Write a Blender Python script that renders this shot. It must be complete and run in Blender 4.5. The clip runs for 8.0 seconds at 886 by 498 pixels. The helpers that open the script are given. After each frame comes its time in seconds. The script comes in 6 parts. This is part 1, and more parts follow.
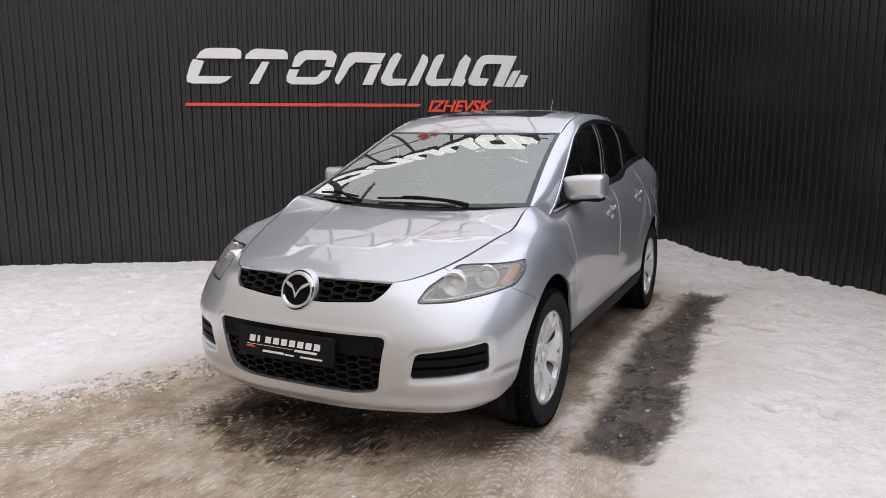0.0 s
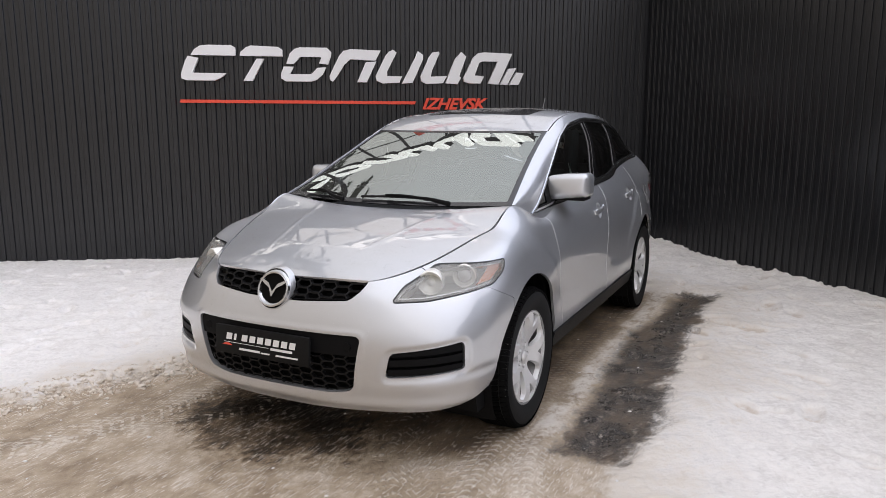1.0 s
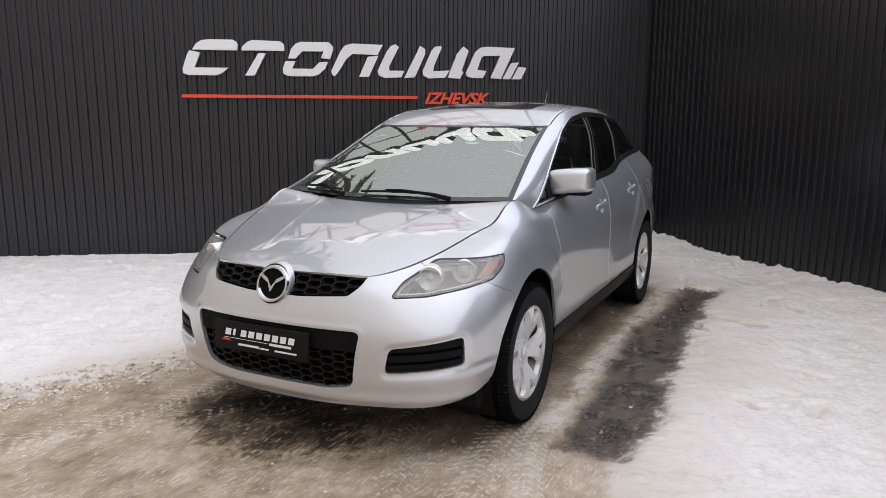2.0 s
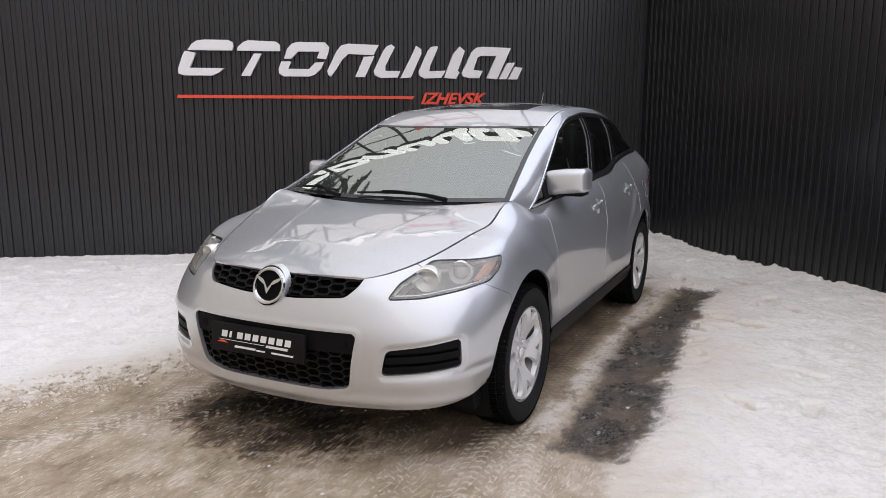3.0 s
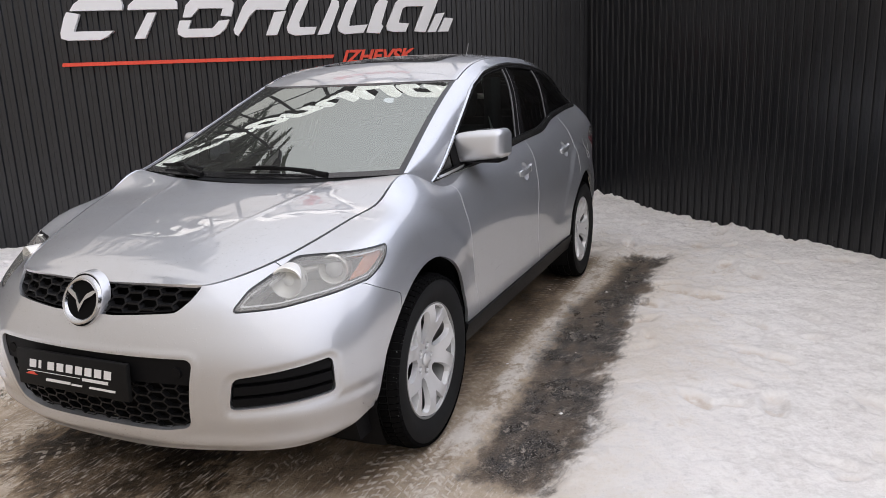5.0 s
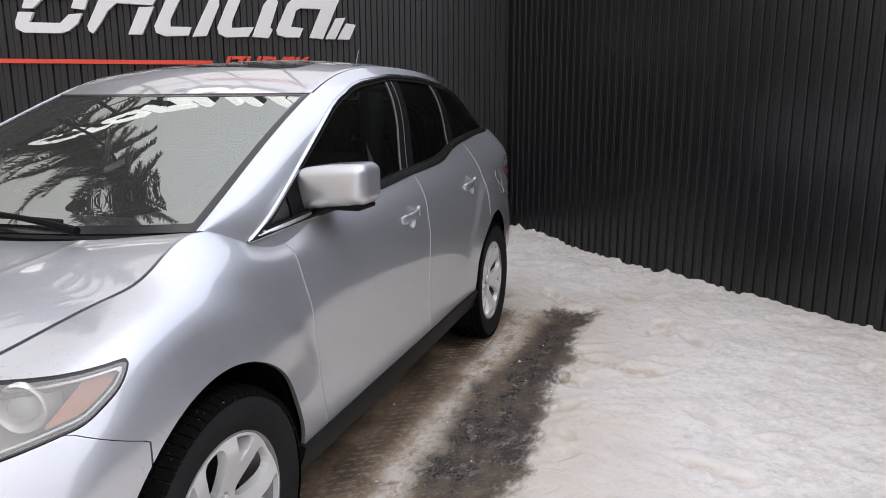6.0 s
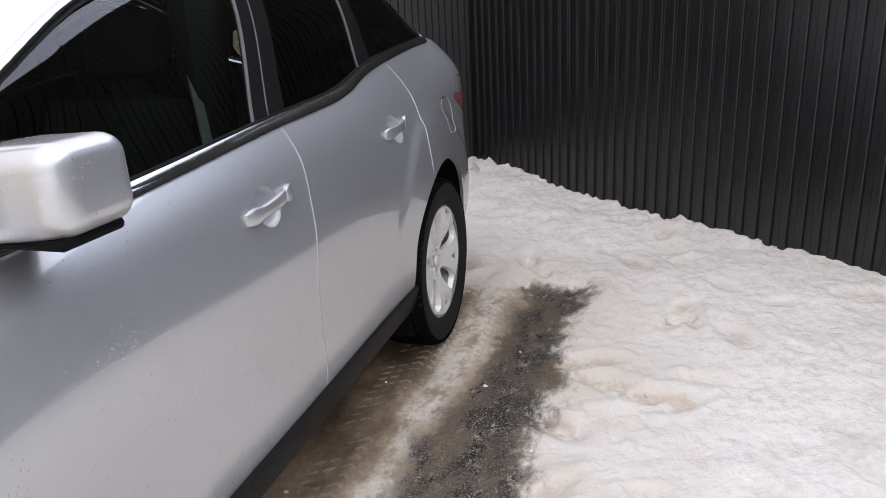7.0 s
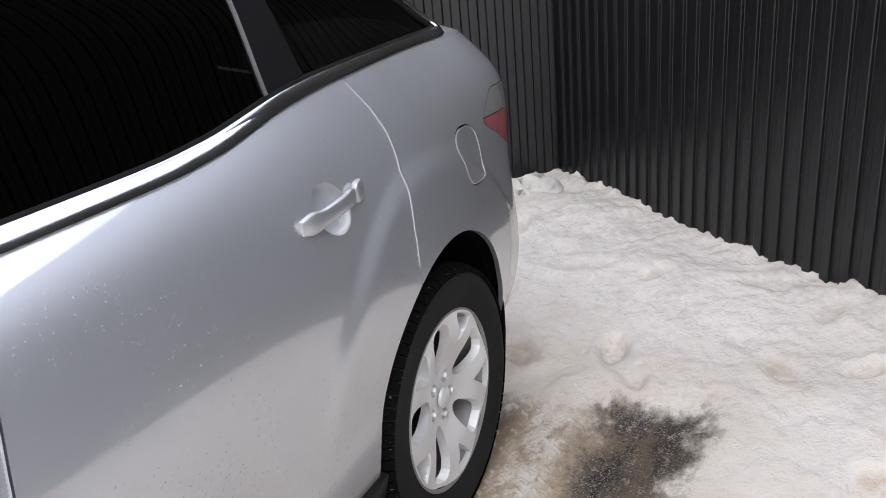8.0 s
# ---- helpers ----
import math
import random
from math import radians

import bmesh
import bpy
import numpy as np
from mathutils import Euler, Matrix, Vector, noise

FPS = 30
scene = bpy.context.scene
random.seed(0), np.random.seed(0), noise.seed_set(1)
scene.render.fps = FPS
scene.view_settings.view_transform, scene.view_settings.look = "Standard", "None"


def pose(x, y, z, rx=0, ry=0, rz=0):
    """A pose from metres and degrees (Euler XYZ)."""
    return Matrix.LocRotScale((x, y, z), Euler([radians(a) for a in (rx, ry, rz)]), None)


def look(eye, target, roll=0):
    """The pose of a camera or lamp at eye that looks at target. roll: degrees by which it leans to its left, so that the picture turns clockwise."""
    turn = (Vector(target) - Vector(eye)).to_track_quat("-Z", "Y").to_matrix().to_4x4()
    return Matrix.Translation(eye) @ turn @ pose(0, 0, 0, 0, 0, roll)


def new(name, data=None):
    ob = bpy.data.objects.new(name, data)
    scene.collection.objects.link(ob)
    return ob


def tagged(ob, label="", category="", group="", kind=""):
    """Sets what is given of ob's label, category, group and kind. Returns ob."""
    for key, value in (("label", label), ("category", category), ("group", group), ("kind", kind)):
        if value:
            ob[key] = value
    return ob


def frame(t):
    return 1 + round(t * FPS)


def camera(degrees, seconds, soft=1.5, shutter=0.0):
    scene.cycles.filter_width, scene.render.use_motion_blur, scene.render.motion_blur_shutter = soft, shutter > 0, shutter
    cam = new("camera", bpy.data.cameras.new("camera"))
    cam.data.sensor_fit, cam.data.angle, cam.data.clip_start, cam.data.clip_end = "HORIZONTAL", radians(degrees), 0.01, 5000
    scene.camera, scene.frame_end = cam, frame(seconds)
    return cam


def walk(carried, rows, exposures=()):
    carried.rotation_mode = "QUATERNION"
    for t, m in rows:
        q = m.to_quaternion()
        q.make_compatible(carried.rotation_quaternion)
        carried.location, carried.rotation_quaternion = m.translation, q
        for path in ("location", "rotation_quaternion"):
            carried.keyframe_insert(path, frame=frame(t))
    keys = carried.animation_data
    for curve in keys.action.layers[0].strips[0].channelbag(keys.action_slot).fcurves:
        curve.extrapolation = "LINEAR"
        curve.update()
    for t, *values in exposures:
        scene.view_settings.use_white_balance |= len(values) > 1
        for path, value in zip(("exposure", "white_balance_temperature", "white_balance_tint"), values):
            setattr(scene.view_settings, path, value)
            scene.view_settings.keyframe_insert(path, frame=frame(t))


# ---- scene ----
cam = camera(63.0, 8.0, soft=0.85)
PATH = [
    (0, (0.362, -0.004, 1.533), (0.656, 1.946, 1.199), -0.0),
    (0.5, (0.411, -0.003, 1.534), (0.702, 1.947, 1.2), 0.1),
    (1, (0.491, -0.006, 1.538), (0.77, 1.944, 1.197), 0.2),
    (1.5, (0.512, 0.001, 1.532), (0.777, 1.952, 1.181), 0.2),
    (3, (0.512, 0.014, 1.543), (0.79, 1.963, 1.187), 0.1),
    (3.5, (0.653, -0.003, 1.538), (0.926, 1.946, 1.18), -0.0),
    (4, (0.716, 0.062, 1.533), (0.991, 2.007, 1.156), -0.5),
    (5.5, (1.195, 1.116, 1.483), (1.609, 3.015, 1.01), -2.2),
    (6, (1.497, 1.613, 1.479), (2.039, 3.494, 1.066), -0.2),
    (6.5, (1.896, 2.177, 1.455), (2.5, 4.023, 0.98), -2.5),
    (7, (2.136, 2.895, 1.417), (2.689, 4.707, 0.775), -3.1),
    (7.5, (2.534, 3.439, 1.388), (2.975, 5.271, 0.718), -6.6),
    (8, (2.799, 4.067, 1.391), (3.033, 5.931, 0.705), -5.6),
]
walk(cam, [(t, look(eye, target, roll)) for t, eye, target, roll in PATH],
     exposures=[(0, 0.34, 6570, 14), (4, 0.36, 6570, 14), (5.5, 0.40, 6570, 14), (6.5, 0.70, 6470, 14), (7.2, 0.89, 6470, 14), (8, 1.05, 6470, 13)])

# ---------- light: an overcast winter sky ----------
world = bpy.data.worlds.new("overcast_sky")
scene.world = world
world.use_nodes = True
wn, wl = world.node_tree.nodes, world.node_tree.links
sky = wn.new("ShaderNodeTexSky")
sky.sky_type = 'NISHITA'
sky.sun_disc = False
sky.sun_elevation, sky.sun_rotation = radians(50), radians(120)
sky.dust_density, sky.ozone_density, sky.air_density = 4.0, 1.0, 1.0
soften = wn.new("ShaderNodeHueSaturation")
soften.inputs["Saturation"].default_value = 0.5
soften.inputs["Value"].default_value = 0.10
wl.new(sky.outputs[0], soften.inputs["Color"])
# the cloud veil: an even grey, brighter towards the zenith
coord, split, veil, blend = (wn.new("ShaderNode" + k) for k in ("TexCoord", "SeparateXYZ", "ValToRGB", "Mix"))
wl.new(coord.outputs["Generated"], split.inputs[0])
wl.new(split.outputs[2], veil.inputs[0])
veil.color_ramp.elements[0].position, veil.color_ramp.elements[0].color = 0.0, (0.52, 0.49, 0.46, 1)
middle = veil.color_ramp.elements.new(0.5)
middle.color = (0.86, 0.85, 0.84, 1)
veil.color_ramp.elements[2].position, veil.color_ramp.elements[2].color = 1.0, (1.06, 1.12, 1.22, 1)
blend.data_type = 'RGBA'
blend.inputs[0].default_value = 0.85
wl.new(soften.outputs[0], blend.inputs[6])
# the cloud thins out eastwards, where the veil is brighter and bluer
cool, tinted = wn.new("ShaderNodeValToRGB"), wn.new("ShaderNodeMix")
cool.color_ramp.interpolation = 'EASE'
cool.color_ramp.elements[0].position, cool.color_ramp.elements[0].color = 0.1, (0.78, 0.73, 0.66, 1)
cool.color_ramp.elements[1].position, cool.color_ramp.elements[1].color = 0.9, (0.95, 1.08, 1.36, 1)
cool.color_ramp.elements.new(0.5).color = (0.97, 0.96, 0.955, 1)
east = wn.new("ShaderNodeMath")
east.operation = 'MULTIPLY_ADD'
east.inputs[1].default_value, east.inputs[2].default_value = 0.5, 0.5
wl.new(split.outputs[0], east.inputs[0])
wl.new(east.outputs[0], cool.inputs[0])
tinted.data_type, tinted.blend_type = 'RGBA', 'MULTIPLY'
tinted.inputs[0].default_value = 1.0
wl.new(veil.outputs[0], tinted.inputs[6])
wl.new(cool.outputs[0], tinted.inputs[7])
wl.new(tinted.outputs[2], blend.inputs[7])
wl.new(blend.outputs[2], wn["Background"].inputs[0])
wn["Background"].inputs[1].default_value = 1.0
sun = new("overcast_sun", bpy.data.lights.new("overcast_sun", 'SUN'))
sun.data.energy, sun.data.angle, sun.data.color = 0.75, radians(110), (0.97, 0.97, 1.0)
sun.matrix_world = look((0, 0, 20), (-3.3, 1.4, 16.3))

# ---------- materials ----------


def shader(name, color, rough=0.5, metal=0.0, **more):
    """A Principled material; returns it with its node tree and the shader node."""
    m = bpy.data.materials.new(name)
    m.use_nodes = True
    b = m.node_tree.nodes["Principled BSDF"]
    b.inputs["Base Color"].default_value = (*color, 1)
    b.inputs["Roughness"].default_value, b.inputs["Metallic"].default_value = rough, metal
    for key, value in more.items():
        b.inputs[key.replace("_", " ")].default_value = value
    return m, m.node_tree, b


def place_node(nt, scale=(1, 1, 1)):
    c, mp = nt.nodes.new("ShaderNodeTexCoord"), nt.nodes.new("ShaderNodeMapping")
    mp.inputs["Scale"].default_value = scale
    nt.links.new(c.outputs["Object"], mp.inputs["Vector"])
    return mp.outputs[0]


def noise_node(nt, at, scale, detail=4.0, rough=0.6):
    n = nt.nodes.new("ShaderNodeTexNoise")
    n.inputs["Scale"].default_value, n.inputs["Detail"].default_value, n.inputs["Roughness"].default_value = scale, detail, rough
    nt.links.new(at, n.inputs["Vector"])
    return n.outputs[0]


def ramp_node(nt, fac, stops):
    r = nt.nodes.new("ShaderNodeValToRGB")
    e = r.color_ramp.elements
    while len(e) < len(stops):
        e.new(0.5)
    for k, (at, col) in zip(e, stops):
        k.position, k.color = at, (*col, 1) if len(col) == 3 else col
    nt.links.new(fac, r.inputs[0])
    return r.outputs[0]


def mix_node(nt, fac, a, b):
    n = nt.nodes.new("ShaderNodeMix")
    n.data_type = 'RGBA'
    for value, slot in ((fac, 0), (a, 6), (b, 7)):
        if isinstance(value, (int, float)):
            n.inputs[slot].default_value = value
        elif isinstance(value, tuple):
            n.inputs[slot].default_value = (*value, 1)
        else:
            nt.links.new(value, n.inputs[slot])
    return n.outputs[2]


def math_node(nt, op, a, b=None, c=None):
    n = nt.nodes.new("ShaderNodeMath")
    n.operation = op
    for k, value in enumerate((a, b, c)):
        if value is None:
            continue
        if isinstance(value, (int, float)):
            n.inputs[k].default_value = value
        else:
            nt.links.new(value, n.inputs[k])
    return n.outputs[0]


def bump_node(nt, height, strength, distance, target, normal=None):
    n = nt.nodes.new("ShaderNodeBump")
    n.inputs["Strength"].default_value, n.inputs["Distance"].default_value = strength, distance
    nt.links.new(height, n.inputs["Height"])
    if normal is not None:
        nt.links.new(normal, n.inputs["Normal"])
    nt.links.new(n.outputs[0], target.inputs["Normal"])
    return n.outputs[0]


def worn(name, color, rough, spread=0.12, scale=18.0, bump=0.1, metal=0.0, **more):
    """A material with tone and gloss varied at two scales and a fine relief."""
    m, nt, b = shader(name, color, rough, metal, **more)
    at = place_node(nt)
    big, small = noise_node(nt, at, scale * 0.15, 3), noise_node(nt, at, scale, 5)
    both = math_node(nt, 'ADD', math_node(nt, 'MULTIPLY', big, 0.6), math_node(nt, 'MULTIPLY', small, 0.4))
    lo, hi = tuple(c * (1 - spread) for c in color), tuple(min(1, c * (1 + spread)) for c in color)
    nt.links.new(ramp_node(nt, both, [(0.3, lo), (0.7, hi)]), b.inputs["Base Color"])
    nt.links.new(math_node(nt, 'ADD', math_node(nt, 'MULTIPLY', small, 0.16), rough - 0.08), b.inputs["Roughness"])
    if bump:
        bump_node(nt, small, bump, 0.002, b)
    return m


def car_paint():
    m, nt, b = shader("silver_paint", (0.5, 0.5, 0.5), 0.43, 0.74)
    at = place_node(nt)
    flake = noise_node(nt, at, 900, 1)
    grime = noise_node(nt, at, 3.2, 6, 0.65)
    base = ramp_node(nt, flake, [(0.35, (0.500, 0.518, 0.546)), (0.65, (0.605, 0.623, 0.652))])
    col = mix_node(nt, ramp_node(nt, grime, [(0.5, (0, 0, 0)), (0.85, (0.35, 0.35, 0.35))]), base, (0.44, 0.42, 0.39))
    nt.links.new(col, b.inputs["Base Color"])
    # scattered water drops
    drop = nt.nodes.new("ShaderNodeTexVoronoi")
    drop.inputs["Scale"].default_value = 96
    drop.inputs["Randomness"].default_value = 1.0
    nt.links.new(at, drop.inputs["Vector"])
    patch = ramp_node(nt, noise_node(nt, at, 5.0, 3), [(0.39, (0, 0, 0)), (0.54, (1, 1, 1))])
    chosen = nt.nodes.new("ShaderNodeSeparateColor")
    nt.links.new(drop.outputs["Color"], chosen.inputs[0])
    patch = math_node(nt, 'MULTIPLY', patch, math_node(nt, 'GREATER_THAN', chosen.outputs[0], 0.42))
    bead = ramp_node(nt, drop.outputs["Distance"], [(0.0, (1, 1, 1)), (0.14, (0.8, 0.8, 0.8)), (0.24, (0, 0, 0))])
    height = math_node(nt, 'MULTIPLY', bead, patch)
    n = nt.nodes.new("ShaderNodeBump")
    n.inputs["Strength"].default_value, n.inputs["Distance"].default_value = 0.8, 0.0022
    nt.links.new(height, n.inputs["Height"])
    # clear lacquer over the metallic coat
    fres, gloss, mix = (nt.nodes.new("ShaderNode" + k) for k in ("Fresnel", "BsdfGlossy", "MixShader"))
    fres.inputs["IOR"].default_value, gloss.inputs["Roughness"].default_value = 2.08, 0.025
    gloss.inputs[0].default_value = (1.0, 0.965, 0.91, 1)
    nt.links.new(n.outputs[0], fres.inputs["Normal"])
    nt.links.new(n.outputs[0], gloss.inputs["Normal"])
    nt.links.new(fres.outputs[0], mix.inputs[0])
    nt.links.new(b.outputs[0], mix.inputs[1])
    nt.links.new(gloss.outputs[0], mix.inputs[2])
    nt.links.new(mix.outputs[0], nt.nodes["Material Output"].inputs[0])
    return m


def specked_tread():
    """Tread rubber with crumbs of ice pressed into it."""
    m, nt, b = shader("tyre_tread", (0.007, 0.007, 0.007), 0.95, Specular_IOR_Level=0.0)
    at = place_node(nt, (1, 1, 2.4))
    grain = noise_node(nt, at, 95, 2)
    where = ramp_node(nt, noise_node(nt, at, 7, 2), [(0.52, (0, 0, 0)), (0.62, (1, 1, 1))])
    crumb = math_node(nt, 'MULTIPLY', ramp_node(nt, grain, [(0.69, (0, 0, 0)), (0.72, (1, 1, 1))]), where)
    nt.links.new(mix_node(nt, crumb, (0.007, 0.007, 0.007), (0.55, 0.55, 0.53)), b.inputs["Base Color"])
    return m


def pane(name, tint, ior=1.6, haze=0.0, sheen=(1, 1, 1)):
    """Thin glass: clear or tinted, with mirror gloss by Fresnel."""
    m = bpy.data.materials.new(name)
    m.use_nodes = True
    nt = m.node_tree
    nt.nodes.remove(nt.nodes["Principled BSDF"])
    fres, clear, gloss, mix = (nt.nodes.new("ShaderNode" + k) for k in ("Fresnel", "BsdfTransparent", "BsdfGlossy", "MixShader"))
    fres.inputs["IOR"].default_value = ior
    clear.inputs[0].default_value = (*tint, 1)
    gloss.inputs["Roughness"].default_value, gloss.inputs[0].default_value = 0.0, (*sheen, 1)
    nt.links.new(fres.outputs[0], mix.inputs[0])
    body = clear
    if haze:
        body, dull = nt.nodes.new("ShaderNodeMixShader"), nt.nodes.new("ShaderNodeBsdfDiffuse")
        dull.inputs[0].default_value = (0.62, 0.61, 0.57, 1)
        body.inputs[0].default_value = haze
        nt.links.new(clear.outputs[0], body.inputs[1])
        nt.links.new(dull.outputs[0], body.inputs[2])
    nt.links.new(body.outputs[0], mix.inputs[1])
    nt.links.new(gloss.outputs[0], mix.inputs[2])
    nt.links.new(mix.outputs[0], nt.nodes["Material Output"].inputs[0])
    return m


PAINT = car_paint()
PLASTIC = worn("black_plastic", (0.007, 0.007, 0.0075), 0.5, bump=0.15, scale=60, Specular_IOR_Level=0.06)
SILL_PLASTIC = worn("sill_plastic", (0.010, 0.010, 0.0105), 0.45, bump=0.2, scale=80, Specular_IOR_Level=0.12)
GRILLE = worn("grille_plastic", (0.010, 0.010, 0.0105), 0.42, bump=0.05, scale=60, Specular_IOR_Level=0.16)
TRIM = worn("black_gloss_trim", (0.012, 0.012, 0.013), 0.18, bump=0.0)
RUBBER = worn("tyre_rubber", (0.019, 0.019, 0.0192), 0.75, 0.25, 30, 0.3, Specular_IOR_Level=0.08)
TREAD = specked_tread()
# pale grey: the highlight on rubber window seals put into their colour
SEAL_HIGHLIGHT = worn("seal_highlight", (0.17, 0.175, 0.18), 0.45, 0.2, 40, 0.05)
# pale colour that paints the sky's highlight on door and flap edges
EDGE_HIGHLIGHT = worn("painted_edge_highlight", (0.62, 0.63, 0.65), 0.35, 0.1, 30, 0.02, metal=0.3)
RIM_INSIDE = worn("rim_barrel", (0.26, 0.26, 0.255), 0.45, 0.25, 25, 0.05, metal=0.4)
WHIP = worn("antenna_whip", (0.22, 0.22, 0.22), 0.5)
CHROME = worn("chrome", (0.55, 0.56, 0.57), 0.18, 0.05, metal=1.0, bump=0.02)
ALLOY = worn("alloy", (0.76, 0.76, 0.755), 0.34, 0.05, 25, 0.03, metal=0.4)
STEEL = worn("brake_steel", (0.008, 0.0075, 0.007), 0.6, 0.3, Specular_IOR_Level=0.1)
# near black: painted shade in grilles, shell and underbody, and the badge's black ground
DARK = worn("black_and_painted_shade", (0.004, 0.004, 0.004), 0.9, bump=0.0, Specular_IOR_Level=0.1)
CABIN = worn("cabin_fabric", (0.035, 0.036, 0.038), 0.8, 0.2, 80, 0.3)
DASH = worn("dash_grey", (0.10, 0.105, 0.11), 0.6, 0.1, 80, 0.3)
BELT = worn("belt_webbing", (0.62, 0.63, 0.60), 0.8)
WINDSHIELD = pane("windshield_glass", (0.62, 0.68, 0.66), 3.7, 0.07, (0.93, 1.0, 0.95))
SIDE_GLASS = pane("side_glass", (0.42, 0.49, 0.47), 1.65)
PRIVACY = pane("privacy_glass", (0.010, 0.010, 0.011), 1.42)
LAMP_GLASS = pane("lamp_glass", (0.94, 0.94, 0.91), 1.5, 0.30)
MIRROR = shader("mirror_silver", (0.8, 0.8, 0.8), 0.02, 1.0)[0]
AMBER = shader("amber_lens", (0.55, 0.18, 0.06), 0.25, Coat_Weight=1.0)[0]
REDLENS = shader("red_lens", (0.30, 0.085, 0.10), 0.2, Coat_Weight=1.0)[0]
LENS_GLASS = shader("projector_glass", (0.6, 0.6, 0.6), 0.15, Coat_Weight=1.0)[0]
CLEARLENS = shader("clear_lens", (0.20, 0.20, 0.195), 0.2, Coat_Weight=1.0)[0]
REFLECTOR = worn("lamp_reflector", (0.92, 0.91, 0.87), 0.30, 0.04, metal=0.35, bump=0.0)
LAMP_INSIDE = worn("lamp_inside", (0.62, 0.62, 0.60), 0.35, 0.12, metal=0.15, bump=0.0)
WALL = worn("anthracite_sheet", (0.0071, 0.0080, 0.0101), 0.31, 0.12, 6, 0.04, Specular_IOR_Level=0.60)
WHITE = worn("white_sign", (0.80, 0.80, 0.80), 0.5, 0.03, 10, 0.03)
RED = worn("red_sign", (0.78, 0.075, 0.038), 0.45, 0.05, 10, 0.03)
PLATE_INK = shader("plate_white", (0.75, 0.75, 0.75), 0.5)[0]
PLATE_BLACK = worn("plate_black", (0.010, 0.010, 0.010), 0.5, bump=0.0, Specular_IOR_Level=0.08)


def thing(name, label, category, m=None, group="", kind=""):
    """An Empty at a thing's base that parents its parts."""
    ob = new(name)
    if m is not None:
        ob.matrix_world = m
    return tagged(ob, label, category, group, kind)


def part(name, bm, material, parent=None, label="", smooth=False):
    """Links a bmesh as one mesh object under a thing or a part."""
    me = bpy.data.meshes.new(name)
    bm.to_mesh(me)
    bm.free()
    return hang(name, me, material, parent, label, smooth)


def hang(name, me, material, parent=None, label="", smooth=False):
    me.materials.append(material)
    if smooth:
        me.polygons.foreach_set("use_smooth", [True] * len(me.polygons))
        if smooth != "all":
            me.set_sharp_from_angle(angle=radians(38))
    ob = new(name, me)
    ob.parent = parent
    if label:
        ob["label"] = label
    return ob


def box(bm, lo, hi, bevel=0.0, m=None):
    """A bevelled box from corner to corner, joined into bm."""
    vs = bmesh.ops.create_cube(bm, size=1)["verts"]
    lo, hi = Vector(lo), Vector(hi)
    for v in vs:
        v.co = Vector((lo[k] + (v.co[k] + 0.5) * (hi[k] - lo[k]) for k in range(3)))
    if bevel:
        es = list({e for v in vs for e in v.link_edges})
        out = bmesh.ops.bevel(bm, geom=es, offset=bevel, segments=2, affect='EDGES', profile=0.5)
        vs = list({v for f in out["faces"] for v in f.verts} | {v for v in vs if v.is_valid})
    if m is not None:
        bmesh.ops.transform(bm, matrix=m, verts=vs)
    return vs


def lathe(bm, profile, segments=48, m=None, closed=False):
    """Turns a profile of (radius, along) about the x axis."""
    rings = []
    for k in range(segments):
        a = 2 * math.pi * k / segments
        rings.append([bm.verts.new((d, r * math.cos(a), r * math.sin(a))) for r, d in profile])
    n = len(profile)
    for k in range(segments):
        p, q = rings[k], rings[(k + 1) % segments]
        for i in range(n if closed else n - 1):
            j = (i + 1) % n
            bm.faces.new((p[i], p[j], q[j], q[i]))
    if m is not None:
        bmesh.ops.transform(bm, matrix=m, verts=[v for r in rings for v in r])
    return rings


def prism(bm, outline, lo, hi, axis=1, m=None):
    """A flat outline (first, second coordinate) given depth along an axis."""
    def at(p, d):
        c = list(p)
        c.insert(axis, d)
        return c
    a, b = [bm.verts.new(at(p, lo)) for p in outline], [bm.verts.new(at(p, hi)) for p in outline]
    bm.faces.new(a)
    bm.faces.new(b[::-1])
    n = len(outline)
    for k in range(n):
        bm.faces.new((a[k], b[k], b[(k + 1) % n], a[(k + 1) % n]))
    bmesh.ops.recalc_face_normals(bm, faces=bm.faces[:])
    if m is not None:
        bmesh.ops.transform(bm, matrix=m, verts=a + b)


def tube(bm, pts, radius, sides=8):
    """A round bar along a line of points; radius a number or one a point."""
    pts = [Vector(p) for p in pts]
    radii = radius if isinstance(radius, (list, tuple)) else [radius] * len(pts)
    rings = []
    for k, p in enumerate(pts):
        way = (pts[min(k + 1, len(pts) - 1)] - pts[max(k - 1, 0)]).normalized()
        side = way.cross(Vector((0.13, 0.21, 0.97))).normalized()
        up = side.cross(way)
        rings.append([bm.verts.new(p + radii[k] * (math.cos(a) * side + math.sin(a) * up)) for a in (2 * math.pi * j / sides for j in range(sides))])
    for p, q in zip(rings, rings[1:]):
        for j in range(sides):
            bm.faces.new((p[j], p[(j + 1) % sides], q[(j + 1) % sides], q[j]))
    bm.faces.new(rings[0][::-1])
    bm.faces.new(rings[-1])


def rounded(poly, times=2, cut=0.25):
    """Cuts the corners of a closed outline."""
    p = np.array(poly, float)
    for _ in range(times):
        q = np.roll(p, -1, axis=0)
        p = np.stack([p + (q - p) * cut, p + (q - p) * (1 - cut)], axis=1).reshape(-1, p.shape[1])
    return p


